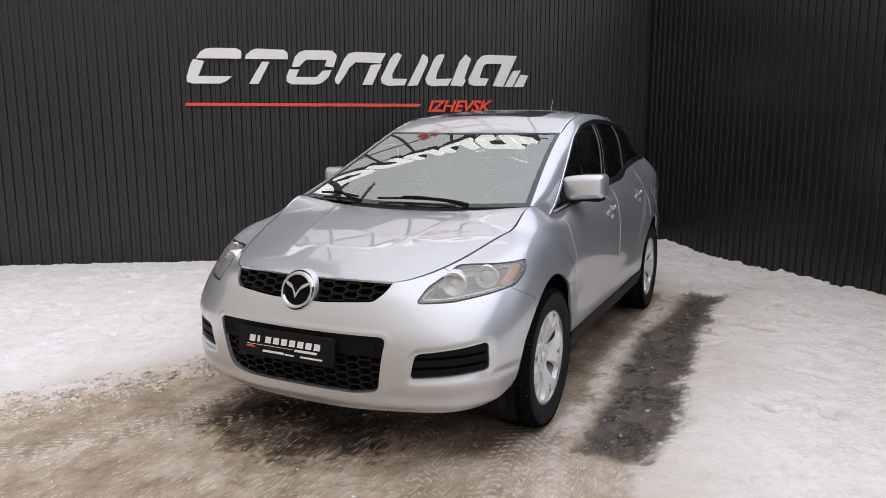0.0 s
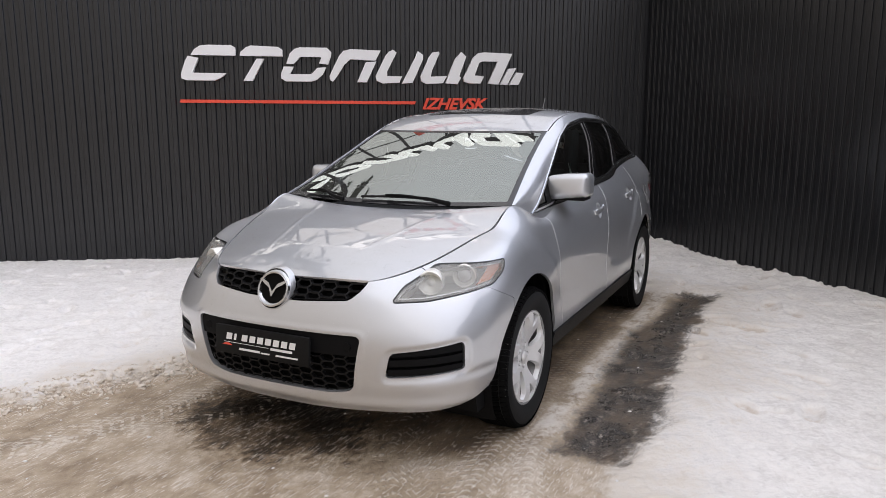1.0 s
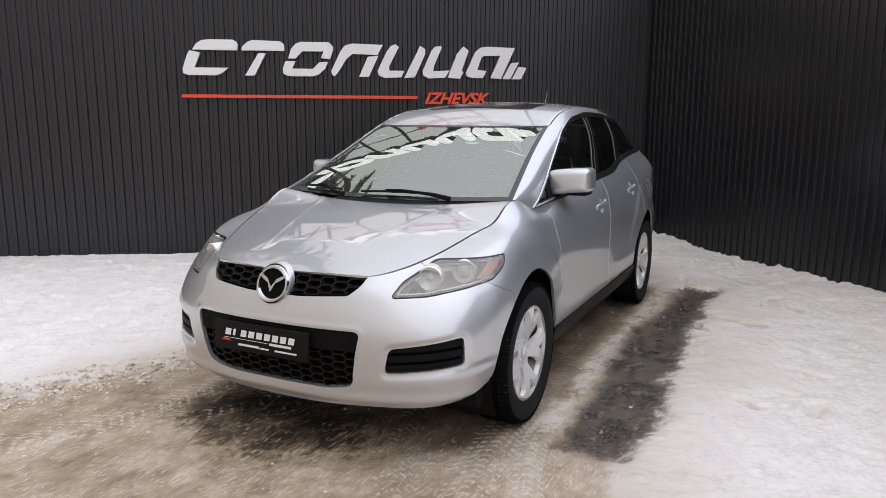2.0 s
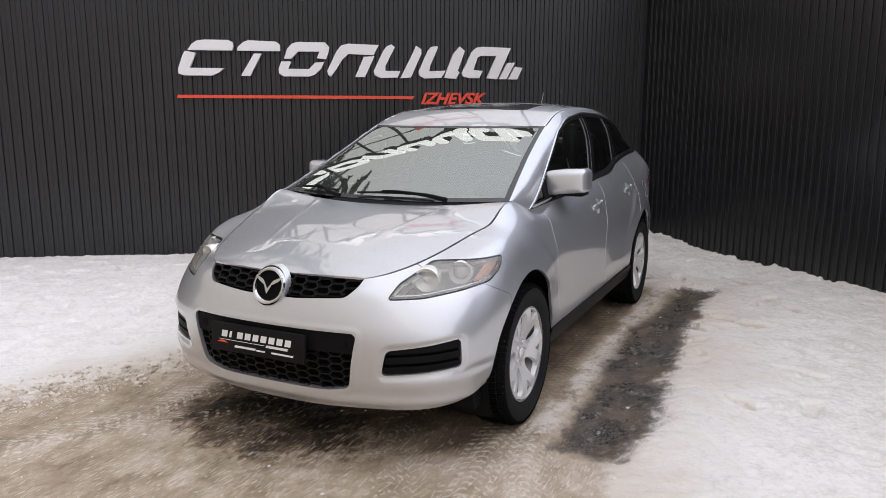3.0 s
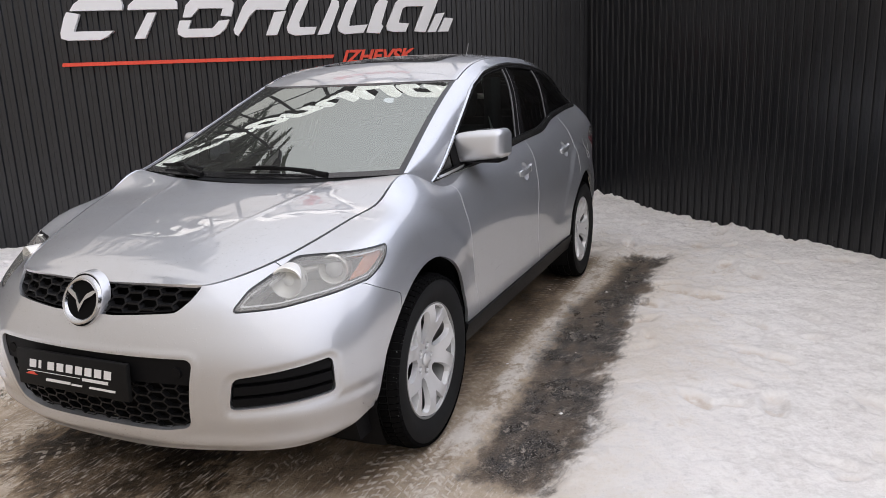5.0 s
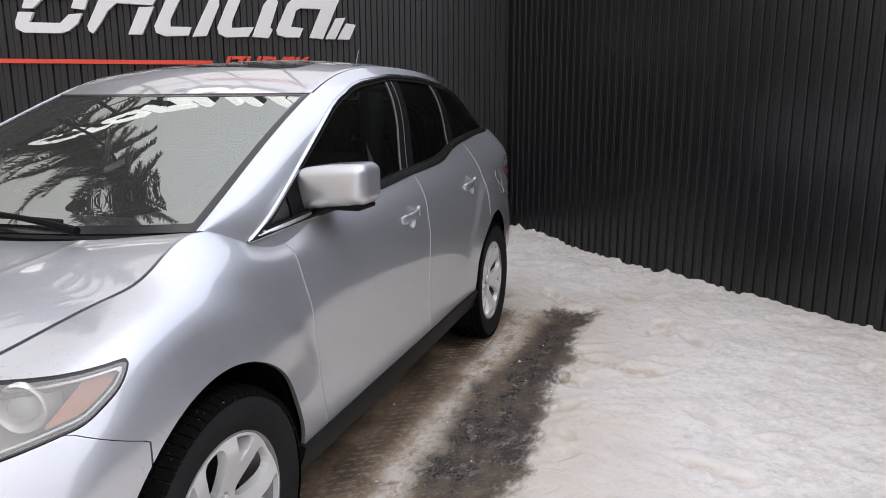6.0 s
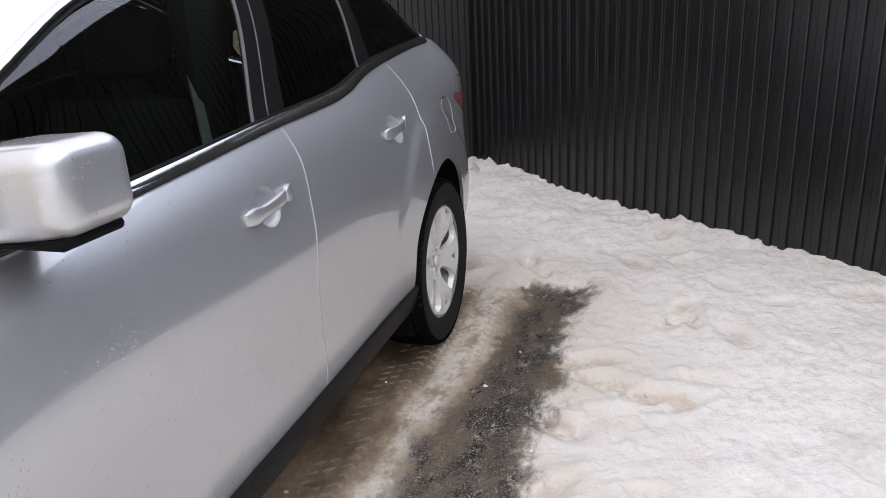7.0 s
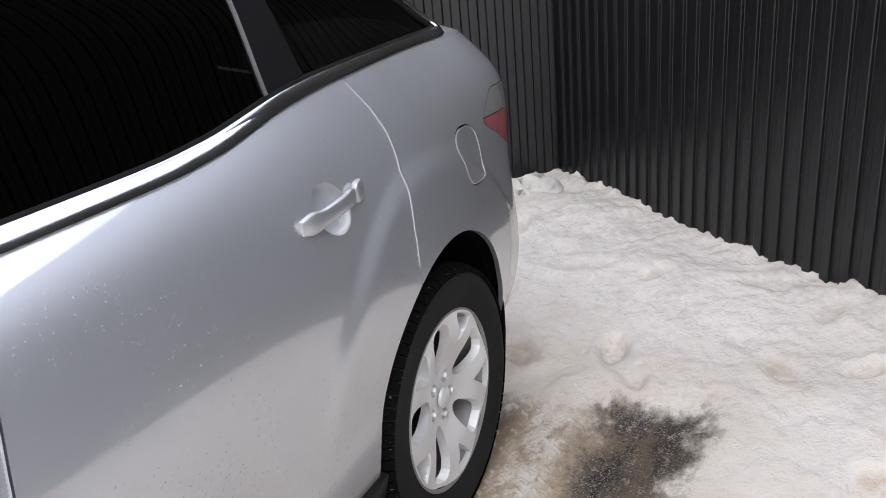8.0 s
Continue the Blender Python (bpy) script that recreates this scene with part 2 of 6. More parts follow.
def filleted(poly, radius, steps=5):
    """An outline with its corners turned by a set radius."""
    p = np.array(poly, float)
    out = []
    for a, b, c in zip(np.roll(p, 1, axis=0), p, np.roll(p, -1, axis=0)):
        u, v = a - b, c - b
        ru, rv = min(radius, np.linalg.norm(u) * .48), min(radius, np.linalg.norm(v) * .48)
        s0, s1 = b + u / np.linalg.norm(u) * ru, b + v / np.linalg.norm(v) * rv
        for k in range(steps + 1):
            t = k / steps
            out.append(s0 * (1 - t) ** 2 + 2 * b * t * (1 - t) + s1 * t * t)
    return np.array(out)


def nearest_on(pt, poly):
    """The place on an outline nearest to a point."""
    best, where = 1e9, pt
    for a, b in zip(poly, np.roll(poly, -1, axis=0)):
        e = b - a
        k = min(1, max(0, (np.asarray(pt) - a) @ e / max(e @ e, 1e-12)))
        q = a + k * e
        d = np.linalg.norm(q - pt)
        if d < best:
            best, where = d, q
    return where


def inside(P, poly):
    """Signed distance of points (n, 2) from an outline, negative inside it."""
    P, poly = np.asarray(P, float), np.asarray(poly, float)
    best, odd = np.full(len(P), 1e9), np.zeros(len(P), bool)
    for a, b in zip(poly, np.roll(poly, -1, axis=0)):
        e, w = b - a, P - a
        k = np.clip((w @ e) / max(e @ e, 1e-12), 0, 1)
        best = np.minimum(best, np.linalg.norm(w - k[:, None] * e, axis=1))
        if a[1] != b[1]:
            cross = (P[:, 1] >= min(a[1], b[1])) & (P[:, 1] < max(a[1], b[1]))
            odd ^= cross & (P[:, 0] < a[0] + (P[:, 1] - a[1]) / (b[1] - a[1]) * (b[0] - a[0]))
    return np.where(odd, -best, best)

# ---------- plan: the car's own axes stand turned to the walls ----------
CAR = Matrix.Translation((0.683, 3.968, 0)) @ Matrix.Rotation(radians(-34.557), 4, 'Z')
CAR_BACK = np.array(CAR.inverted())
CORNER = Vector((4.17, 8.5, 0))
EAST = Vector((0.27, -1.0, 0)).normalized()   # the way of the second wall from the corner


def ripple(n, m, scale, seed, octaves=4):
    """Smooth noise over arrays of places, in about -1 to 1."""
    out, amp, r = np.zeros_like(n), 1.0, np.random.RandomState(seed)
    for _ in range(octaves):
        tab = r.rand(64, 64) * 2 - 1
        a, b = n * scale, m * scale
        i, j = np.floor(a).astype(int), np.floor(b).astype(int)
        u, v = a - i, b - j
        u, v = u * u * (3 - 2 * u), v * v * (3 - 2 * v)
        t = lambda p, q: tab[p % 64, q % 64]
        out += amp * ((t(i, j) * (1 - u) + t(i + 1, j) * u) * (1 - v) + (t(i, j + 1) * (1 - u) + t(i + 1, j + 1) * u) * v)
        scale, amp = scale * 2.03, amp * 0.5
    return out / 1.6


def step_to(x, lo, hi):
    t = np.clip((x - lo) / (hi - lo), 0, 1)
    return t * t * (3 - 2 * t)


def footprints(X, Y):
    """Trodden dents with soft raised rims, scattered over the snow."""
    r = random.Random(11)
    out = np.zeros_like(X)
    for _ in range(620):
        x, y, a = r.uniform(-4.3, 5.8), r.uniform(0.8, 8.4), r.uniform(0, math.pi)
        size = r.uniform(0.5, 1.15)
        deep = r.uniform(0.009, 0.030)
        i0, i1 = np.searchsorted(X[0], [x - .35, x + .35])
        j0, j1 = np.searchsorted(Y[:, 0], [y - .35, y + .35])
        u, v = X[j0:j1, i0:i1] - x, Y[j0:j1, i0:i1] - y
        p, q = (u * math.cos(a) + v * math.sin(a)) / (0.125 * size), (v * math.cos(a) - u * math.sin(a)) / (0.060 * size)
        d = np.sqrt(p * p + q * q) * (1 + 0.30 * ripple(X[j0:j1, i0:i1], Y[j0:j1, i0:i1], 9.0, 21, 2))
        out[j0:j1, i0:i1] += -deep * step_to(-d, -1.2, -0.5) + 0.22 * deep * np.exp(-((d - 1.45) / 0.35) ** 2)
    return np.clip(out, -0.045, 0.014)


def ground_parts(X, Y, trodden=True):
    """Height, and how far places lie inside the driven lane and the bare strip, with the car's own axes."""
    cx = CAR_BACK[0, 0] * X + CAR_BACK[0, 1] * Y + CAR_BACK[0, 3]
    cy = CAR_BACK[1, 0] * X + CAR_BACK[1, 1] * Y + CAR_BACK[1, 3]
    n1, n2, n3 = ripple(X, Y, 0.9, 1), ripple(X, Y, 3.4, 2), ripple(X, Y, 11.0, 3)
    # driven lane: under the car, out in front of it and between its wheels
    # unseen beyond 3.6 ahead: slush widened there to darken the bumper's reflection
    left = -1.28 - 0.45 * step_to(-cy, 0.0, 1.3) - 0.9 * step_to(-cy, 1.2, 4.0) - 9.0 * step_to(-cy, 3.6, 9.0)
    right = 1.40 + 0.12 * step_to(-cy, 0.2, 1.0) + 0.5 * step_to(-cy, 1.0, 4) + 9.0 * step_to(-cy, 3.6, 9.0)
    lane_in = np.minimum(np.minimum(cx - left, right - cx), (3.35 - cy) * 0.9) + 0.10 * n1 + 0.06 * n2
    lane = step_to(lane_in, -0.14, 0.14)
    # bare wet strip beside the car
    bare_in = np.minimum(np.minimum(cx - 1.06 - 0.05 * np.sin(cy * 2.1 + 1), 1.50 - cx), np.minimum(cy + 0.30, 3.40 - cy)) + 0.05 * n1 + 0.05 * n2 + 0.02 * n3
    bare = step_to(bare_in, -0.08, 0.08)
    east = (X - CORNER.x) * -EAST.y + (Y - CORNER.y) * EAST.x   # distance from the second wall, negative inside
    north = Y - CORNER.y
    far = np.hypot(X - CORNER.x, Y - CORNER.y)
    bank = 0.105 * np.exp(-(far / 1.2) ** 2) + 0.064 * np.exp(-(east / 0.9) ** 2) * step_to(9 - far, 0, 3) - 0.022 * np.exp(-(north / 2.0) ** 2)
    bank += (0.012 + 0.03 * np.maximum(n3, 0)) * np.exp(-(east / 0.10) ** 2)
    # trodden snow: dents with raised rims, and small clods
    dents = np.sqrt(ripple(X, Y, 2.6, 7, 2) ** 2 + 0.02)
    lumps = 0.016 * n1 + 0.010 * n2 + 0.020 * np.minimum(dents, 0.6) + 0.020 * np.maximum(n3 - 0.25, 0) + 0.007 * np.abs(ripple(X, Y, 15.0, 8, 2)) + 0.0028 * ripple(X, Y, 36.0, 9, 2)
    snow = 0.026 + lumps + bank * (1 + 0.25 * n2)
    edge = np.exp(-((lane_in + 0.05) / 0.13) ** 2) * step_to(-cx, 0.6, 1.2)
    snow = snow + edge * (0.012 + 0.030 * np.maximum(n3, 0) + 0.022 * np.abs(ripple(X, Y, 19.0, 12, 3)))
    slush = 0.003 + 0.005 * n2 + 0.003 * n3 + edge * (0.03 * np.maximum(n3, 0) + 0.024 * np.abs(ripple(X, Y, 19.0, 12, 3))) + 0.0022 * ripple(cx * 2.2, cy, 22.0, 13, 3)
    ruts = -0.008 * np.exp(-((np.abs(cx) - 0.82) / 0.14) ** 2)
    h = snow * (1 - lane) + (slush + ruts) * lane - 0.010 * bare
    trod = np.zeros_like(X)
    if trodden:
        trod = footprints(X, Y) * (1 - lane)
        h = h + trod
    far_off = step_to(np.hypot(X - 1, Y - 4), 14, 30)
    return h * (1 - far_off) + 0.03 * far_off, lane_in - 9 * far_off * step_to(cy, -8, -4), bare_in - 9 * far_off, cx, cy, trod


def axis_steps(lo, hi, fine, reach):
    mid = np.arange(lo, hi + 1e-6, fine)
    grow = fine * np.cumsum(1.28 ** np.arange(1, 60))
    grow = grow[grow < reach]
    return np.concatenate([lo - grow[::-1], mid, hi + grow])


def build_ground():
    gx, gy = axis_steps(-4.5, 6.0, 0.0135, 600), axis_steps(0.6, 8.9, 0.0135, 600)
    X, Y = np.meshgrid(gx, gy)
    h, lane, bare, cx, cy, trod = ground_parts(X, Y)
    me = bpy.data.meshes.new("ground")
    nx, ny = len(gx), len(gy)
    k = np.arange(nx * ny).reshape(ny, nx)
    quads = np.stack([k[:-1, :-1], k[:-1, 1:], k[1:, 1:], k[1:, :-1]], axis=-1).reshape(-1, 4)
    me.from_pydata(np.stack([X, Y, h], axis=-1).reshape(-1, 3), [], quads)
    for name, values in (("lane", lane), ("bare", bare), ("across", cx), ("length", cy), ("trod", trod)):
        me.attributes.new(name, 'FLOAT', 'POINT').data.foreach_set("value", values.ravel().astype(np.float32))
    m, nt, b = shader("snow_slush_asphalt", (0.8, 0.8, 0.8), 0.6)
    at = place_node(nt)

    def attr(name):
        a = nt.nodes.new("ShaderNodeAttribute")
        a.attribute_name = name
        return a.outputs["Fac"]
    across, length = attr("across"), attr("length")
    lane_in, bare_in = attr("lane"), attr("bare")
    big, mid, fine, grit = noise_node(nt, at, 1.1, 5, 0.6), noise_node(nt, at, 6, 6, 0.65), noise_node(nt, at, 30, 5, 0.68), noise_node(nt, at, 150, 3, 0.6)
    join = nt.nodes.new("ShaderNodeCombineXYZ")
    nt.links.new(math_node(nt, 'MULTIPLY', across, 1.9), join.inputs[0])
    nt.links.new(length, join.inputs[1])
    drawn = noise_node(nt, join.outputs[0], 2.6, 6, 0.68)       # smears drawn out along the lane
    fine_drawn = noise_node(nt, join.outputs[0], 13.0, 5, 0.7)

    def scratches(turn, seed):
        """Short thin stud marks in one direction."""
        mp = nt.nodes.new("ShaderNodeMapping")
        mp.inputs["Rotation"].default_value = (0, 0, radians(turn))
        mp.inputs["Scale"].default_value = (95, 16, 1)
        mp.inputs["Location"].default_value = (seed, seed, 0)
        nt.links.new(join_plain.outputs[0], mp.inputs["Vector"])
        return noise_node(nt, mp.outputs[0], 1.0, 1, 0.5)
    join_plain = nt.nodes.new("ShaderNodeCombineXYZ")
    nt.links.new(across, join_plain.inputs[0])
    nt.links.new(length, join_plain.inputs[1])

    def centred(value, by):
        return math_node(nt, 'MULTIPLY', math_node(nt, 'SUBTRACT', value, 0.5), by)

    def add(*values):
        out = values[0]
        for v in values[1:]:
            out = math_node(nt, 'ADD', out, v)
        return out

    def share(value, lo, hi):
        n = nt.nodes.new("ShaderNodeMapRange")
        n.interpolation_type = 'SMOOTHSTEP'
        n.inputs[1].default_value, n.inputs[2].default_value = lo, hi
        nt.links.new(value, n.inputs[0])
        return n.outputs[0]
    # snow, with tan dirt trodden in near the lane and in patches
    tone = add(math_node(nt, 'MULTIPLY', mid, 0.5), math_node(nt, 'MULTIPLY', fine, 0.5))
    snow = ramp_node(nt, tone, [(0.30, (0.635, 0.602, 0.565)), (0.56, (0.87, 0.843, 0.81))])
    near = share(lane_in, -1.0, 0.1)
    patch = share(add(math_node(nt, 'MULTIPLY', near, 0.30), math_node(nt, 'MULTIPLY', big, 0.5), math_node(nt, 'MULTIPLY', mid, 0.5), centred(fine, 0.35)), 0.55, 0.84)
    snow = mix_node(nt, math_node(nt, 'MULTIPLY', patch, 0.62), snow, (0.56, 0.48, 0.38))
    # dirt pressed into the footprints, more of it close to the lane
    soiled = math_node(nt, 'MULTIPLY', share(math_node(nt, 'MULTIPLY', attr("trod"), -1.0), 0.006, 0.024), math_node(nt, 'ADD', math_node(nt, 'MULTIPLY', share(lane_in, -1.8, -0.1), 0.62), 0.06))
    snow = mix_node(nt, math_node(nt, 'MULTIPLY', soiled, share(add(mid, centred(fine, 0.6)), 0.38, 0.62)), snow, (0.50, 0.40, 0.30))
    speck = share(grit, 0.66, 0.74)
    snow = mix_node(nt, math_node(nt, 'MULTIPLY', speck, math_node(nt, 'MULTIPLY', near, 0.35)), snow, (0.16, 0.12, 0.08))
    # packed slush: pale ice, tan and dark wet smears
    blend = add(math_node(nt, 'MULTIPLY', drawn, 0.50), math_node(nt, 'MULTIPLY', mid, 0.22), math_node(nt, 'MULTIPLY', big, 0.28), centred(fine_drawn, 0.24), centred(fine, 0.10), centred(grit, 0.10))
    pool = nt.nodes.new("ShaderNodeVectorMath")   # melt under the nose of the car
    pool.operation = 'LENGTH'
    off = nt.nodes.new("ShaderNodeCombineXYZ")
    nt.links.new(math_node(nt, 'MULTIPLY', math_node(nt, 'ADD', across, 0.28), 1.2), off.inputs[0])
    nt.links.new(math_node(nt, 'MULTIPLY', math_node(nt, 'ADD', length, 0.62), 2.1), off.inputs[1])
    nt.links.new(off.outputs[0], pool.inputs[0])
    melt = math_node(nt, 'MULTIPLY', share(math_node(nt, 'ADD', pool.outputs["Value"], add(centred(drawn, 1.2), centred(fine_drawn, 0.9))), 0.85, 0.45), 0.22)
    # shade beneath the car painted into the slush colour, over its footprint
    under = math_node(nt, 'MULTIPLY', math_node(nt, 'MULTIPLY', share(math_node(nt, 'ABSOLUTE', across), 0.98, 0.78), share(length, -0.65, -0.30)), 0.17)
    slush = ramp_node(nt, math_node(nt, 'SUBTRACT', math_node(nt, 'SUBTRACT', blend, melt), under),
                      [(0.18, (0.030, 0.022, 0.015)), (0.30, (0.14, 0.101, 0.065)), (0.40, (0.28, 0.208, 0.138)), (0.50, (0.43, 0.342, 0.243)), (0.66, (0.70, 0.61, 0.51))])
    # tyre prints: cross lugs and chevrons inside wheel-wide bands
    prints = None
    for middle, bend, half in ((0.86, 0.10, 0.13), (-0.86, -0.16, 0.13), (1.02, 0.30, 0.11), (-0.45, -0.42, 0.12), (0.30, 0.42, 0.12)):
        front = math_node(nt, 'MAXIMUM', math_node(nt, 'MULTIPLY', length, -1.0), 0.0)
        line = math_node(nt, 'SUBTRACT', across, add(math_node(nt, 'MULTIPLY', math_node(nt, 'MULTIPLY', front, front), bend), middle))
        wide = math_node(nt, 'ABSOLUTE', line)
        band = share(wide, half, half - 0.03)
        wave = math_node(nt, 'SINE', add(math_node(nt, 'MULTIPLY', length, 2 * math.pi / 0.052), math_node(nt, 'MULTIPLY', wide, 85.0)))
        lug = math_node(nt, 'MULTIPLY', share(add(wave, centred(fine, 2.0)), 0.2, 0.75), band)
        lug = math_node(nt, 'MULTIPLY', lug, share(math_node(nt, 'SINE', math_node(nt, 'MULTIPLY', wide, 2 * math.pi / 0.045)), -0.7, -0.2))
        lug = math_node(nt, 'MULTIPLY', lug, share(add(mid, centred(big, 0.6)), 0.42, 0.50))
        prints = lug if prints is None else math_node(nt, 'MAXIMUM', prints, lug)
    prints = math_node(nt, 'MULTIPLY', prints, math_node(nt, 'ADD', math_node(nt, 'MULTIPLY', math_node(nt, 'MAXIMUM', share(length, 0.4, -0.3), share(length, 2.2, 2.6)), 0.72), 0.28))
    slush = mix_node(nt, math_node(nt, 'MULTIPLY', prints, 0.65), slush, (0.72, 0.65, 0.56))
    marks = None
    for turn, seed in ((8, 1.0), (62, 5.0), (-48, 9.0)):
        line = math_node(nt, 'MULTIPLY', share(scratches(turn, seed), 0.625, 0.66), share(noise_node(nt, at, 2.1 + seed * .1, 2), 0.44, 0.56))
        marks = line if marks is None else math_node(nt, 'MAXIMUM', marks, line)
    marks = math_node(nt, 'MULTIPLY', marks, share(length, 0.05, -0.45))      # none where the car has stood
    slush = mix_node(nt, math_node(nt, 'MULTIPLY', marks, 0.62), slush, (0.78, 0.72, 0.64))
    pale = math_node(nt, 'MULTIPLY', share(math_node(nt, 'ABSOLUTE', math_node(nt, 'SUBTRACT', add(across, centred(drawn, 0.25)), 1.02)), 0.11, 0.02), share(length, -0.5, 0.1))
    slush = mix_node(nt, math_node(nt, 'MULTIPLY', math_node(nt, 'MULTIPLY', pale, share(add(mid, centred(fine_drawn, 0.8)), 0.36, 0.60)), 0.8), slush, (0.72, 0.67, 0.60))
    # bare asphalt, wet, with grit and scraps of ice
    tar = ramp_node(nt, grit, [(0.40, (0.013, 0.011, 0.009)), (0.54, (0.050, 0.041, 0.033)), (0.66, (0.26, 0.23, 0.20))])
    tar = mix_node(nt, share(add(fine_drawn, centred(grit, 0.6)), 0.56, 0.66), tar, (0.34, 0.295, 0.245))
    tar = mix_node(nt, math_node(nt, 'MULTIPLY', share(drawn, 0.44, 0.62), 0.65), tar, (0.17, 0.125, 0.085))
    lane_share = share(add(lane_in, centred(mid, 0.42), centred(fine, 0.22), centred(drawn, 0.25)), -0.07, 0.09)
    bare_share = share(add(bare_in, centred(mid, 0.22), centred(fine_drawn, 0.26), centred(grit, 0.06)), -0.02, 0.09)
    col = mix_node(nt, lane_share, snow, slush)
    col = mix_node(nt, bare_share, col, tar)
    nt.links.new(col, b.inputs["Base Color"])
    wet = math_node(nt, 'SUBTRACT', 0.74, math_node(nt, 'MULTIPLY', lane_share, math_node(nt, 'MULTIPLY', share(blend, 0.62, 0.35), 0.42)))
    nt.links.new(math_node(nt, 'SUBTRACT', wet, math_node(nt, 'MULTIPLY', bare_share, 0.22)), b.inputs["Roughness"])
    height = add(math_node(nt, 'MULTIPLY', mid, 1.2), math_node(nt, 'MULTIPLY', fine, 0.52), math_node(nt, 'MULTIPLY', grit, 0.13), math_node(nt, 'MULTIPLY', math_node(nt, 'MULTIPLY', math_node(nt, 'MAXIMUM', prints, math_node(nt, 'MULTIPLY', marks, 0.7)), lane_share), 0.22))
    bump_node(nt, height, 1.0, 0.016, b)
    ob = hang("ground", me, m, None, smooth="all")
    tagged(ob, "trampled white snow with brown slush lane and bare wet asphalt", "ground", kind="structure")


build_ground()


def build_clods():
    """Crumbs of snow and slush along the lane's edge and at the foot of the walls."""
    r = random.Random(5)
    ico = bmesh.new()
    bmesh.ops.create_icosphere(ico, subdivisions=2, radius=1)
    base = np.array([v.co[:] for v in ico.verts])
    tris = np.array([[v.index for v in f.verts] for f in ico.faces])
    ico.free()
    tan, white = [], []
    for _ in range(3600):            # ridge thrown up beside the lane
        cy = r.uniform(-3.2, 0.9)
        left = -1.28 - 0.45 * float(step_to(np.array(-cy), 0.0, 1.3)) - 0.9 * float(step_to(np.array(-cy), 1.2, 4.0))
        p = CAR @ Vector((left + r.gauss(0, .10), cy, 0))
        tan.append((p.x, p.y, r.uniform(.002, .007) * r.choice((1, 1, 1, 1, 1, 2.2))))
    for _ in range(150):            # loose crumbs on the snow
        white.append((r.uniform(-4, 5), r.uniform(2.0, 8.3), r.uniform(.003, .008)))
    for _ in range(22):             # lump of snow in the corner
        white.append((3.95 + r.gauss(0, .055), 8.27 + r.gauss(0, .055), r.uniform(.04, .08)))
    rs = np.random.RandomState(3)
    for name, spots, lo, hi, label in (("slush_crumbs", tan, (0.56, 0.48, 0.39), (0.74, 0.67, 0.58), "crumbled tan slush beside the driven lane"),
                                       ("snow_crumbs", white, (0.74, 0.72, 0.70), (0.86, 0.845, 0.82), "loose crumbs of white snow")):
        spots = [q for q in spots if q[1] < CORNER.y - 0.03]
        hs = ground_parts(np.array([q[0] for q in spots]), np.array([q[1] for q in spots]), False)[0]
        V, F = [], []
        for k, ((x, y, size), h) in enumerate(zip(spots, hs)):
            stretch = rs.uniform(.7, 1.5, 3) * np.array([1, 1, .65])
            V.append(base * stretch * size * (1 + .22 * rs.randn(len(base), 1)) + np.array([x, y, h + size * .1]))
            F.append(tris + k * len(base))
        me = bpy.data.meshes.new(name)
        me.from_pydata(np.concatenate(V), [], np.concatenate(F))
        m, nt, b = shader(name, hi, 0.75)
        isl = nt.nodes.new("ShaderNodeNewGeometry")
        nt.links.new(ramp_node(nt, isl.outputs["Random Per Island"], [(0.0, lo), (1.0, hi)]), b.inputs["Base Color"])
        bump_node(nt, noise_node(nt, place_node(nt), 160, 3), 0.5, 0.004, b)
        tagged(hang(name, me, m, None, smooth="all"), label, "snow", kind="stuff")


build_clods()

# ---------- the two walls of upright ribbed sheet ----------
WALL_TOP = 3.3


def ribbed_wall(name, start, way, length, period, label, top=WALL_TOP):
    """A sheet wall: narrow raised ribs between shallow flats, with thickness behind."""
    out = Vector((way.y, -way.x, 0))     # towards the yard
    if out.dot(Vector((0, 4, 0)) - start) < 0:
        out = -out
    prof = []
    n = int(length / period)
    for k in range(n):
        for f, d in ((0.0, 0.0), (0.38, 0.0), (0.42, 0.003), (0.46, 0.013), (0.50, 0.016), (0.90, 0.016), (0.94, 0.013), (0.975, 0.003)):
            prof.append(((k + f) * period, d))
    prof.append((n * period, 0.0))
    bm = bmesh.new()
    rows = []
    for z in (-0.3, top):
        rows.append([bm.verts.new(start + way * s + out * d + Vector((0, 0, z))) for s, d in prof])
    for k in range(len(prof) - 1):
        bm.faces.new((rows[0][k], rows[0][k + 1], rows[1][k + 1], rows[1][k]))
    back = [[bm.verts.new(start + way * s - out * 0.12 + Vector((0, 0, z))) for s in (0, n * period)] for z in (-0.3, top)]
    bm.faces.new((back[0][1], back[0][0], back[1][0], back[1][1]))
    bm.faces.new([back[1][0]] + rows[1] + [back[1][1]])
    bmesh.ops.recalc_face_normals(bm, faces=bm.faces[:])
    return tagged(part(name, bm, WALL, None), label, "wall", kind="structure")


ribbed_wall("wall_north", CORNER, Vector((-1, 0, 0)), 16.0, 0.106, "anthracite ribbed metal sheet wall carrying the sign")
ribbed_wall("wall_east", CORNER, EAST, 13.0, 0.088, "anthracite ribbed metal sheet wall above the snow bank", 3.7)

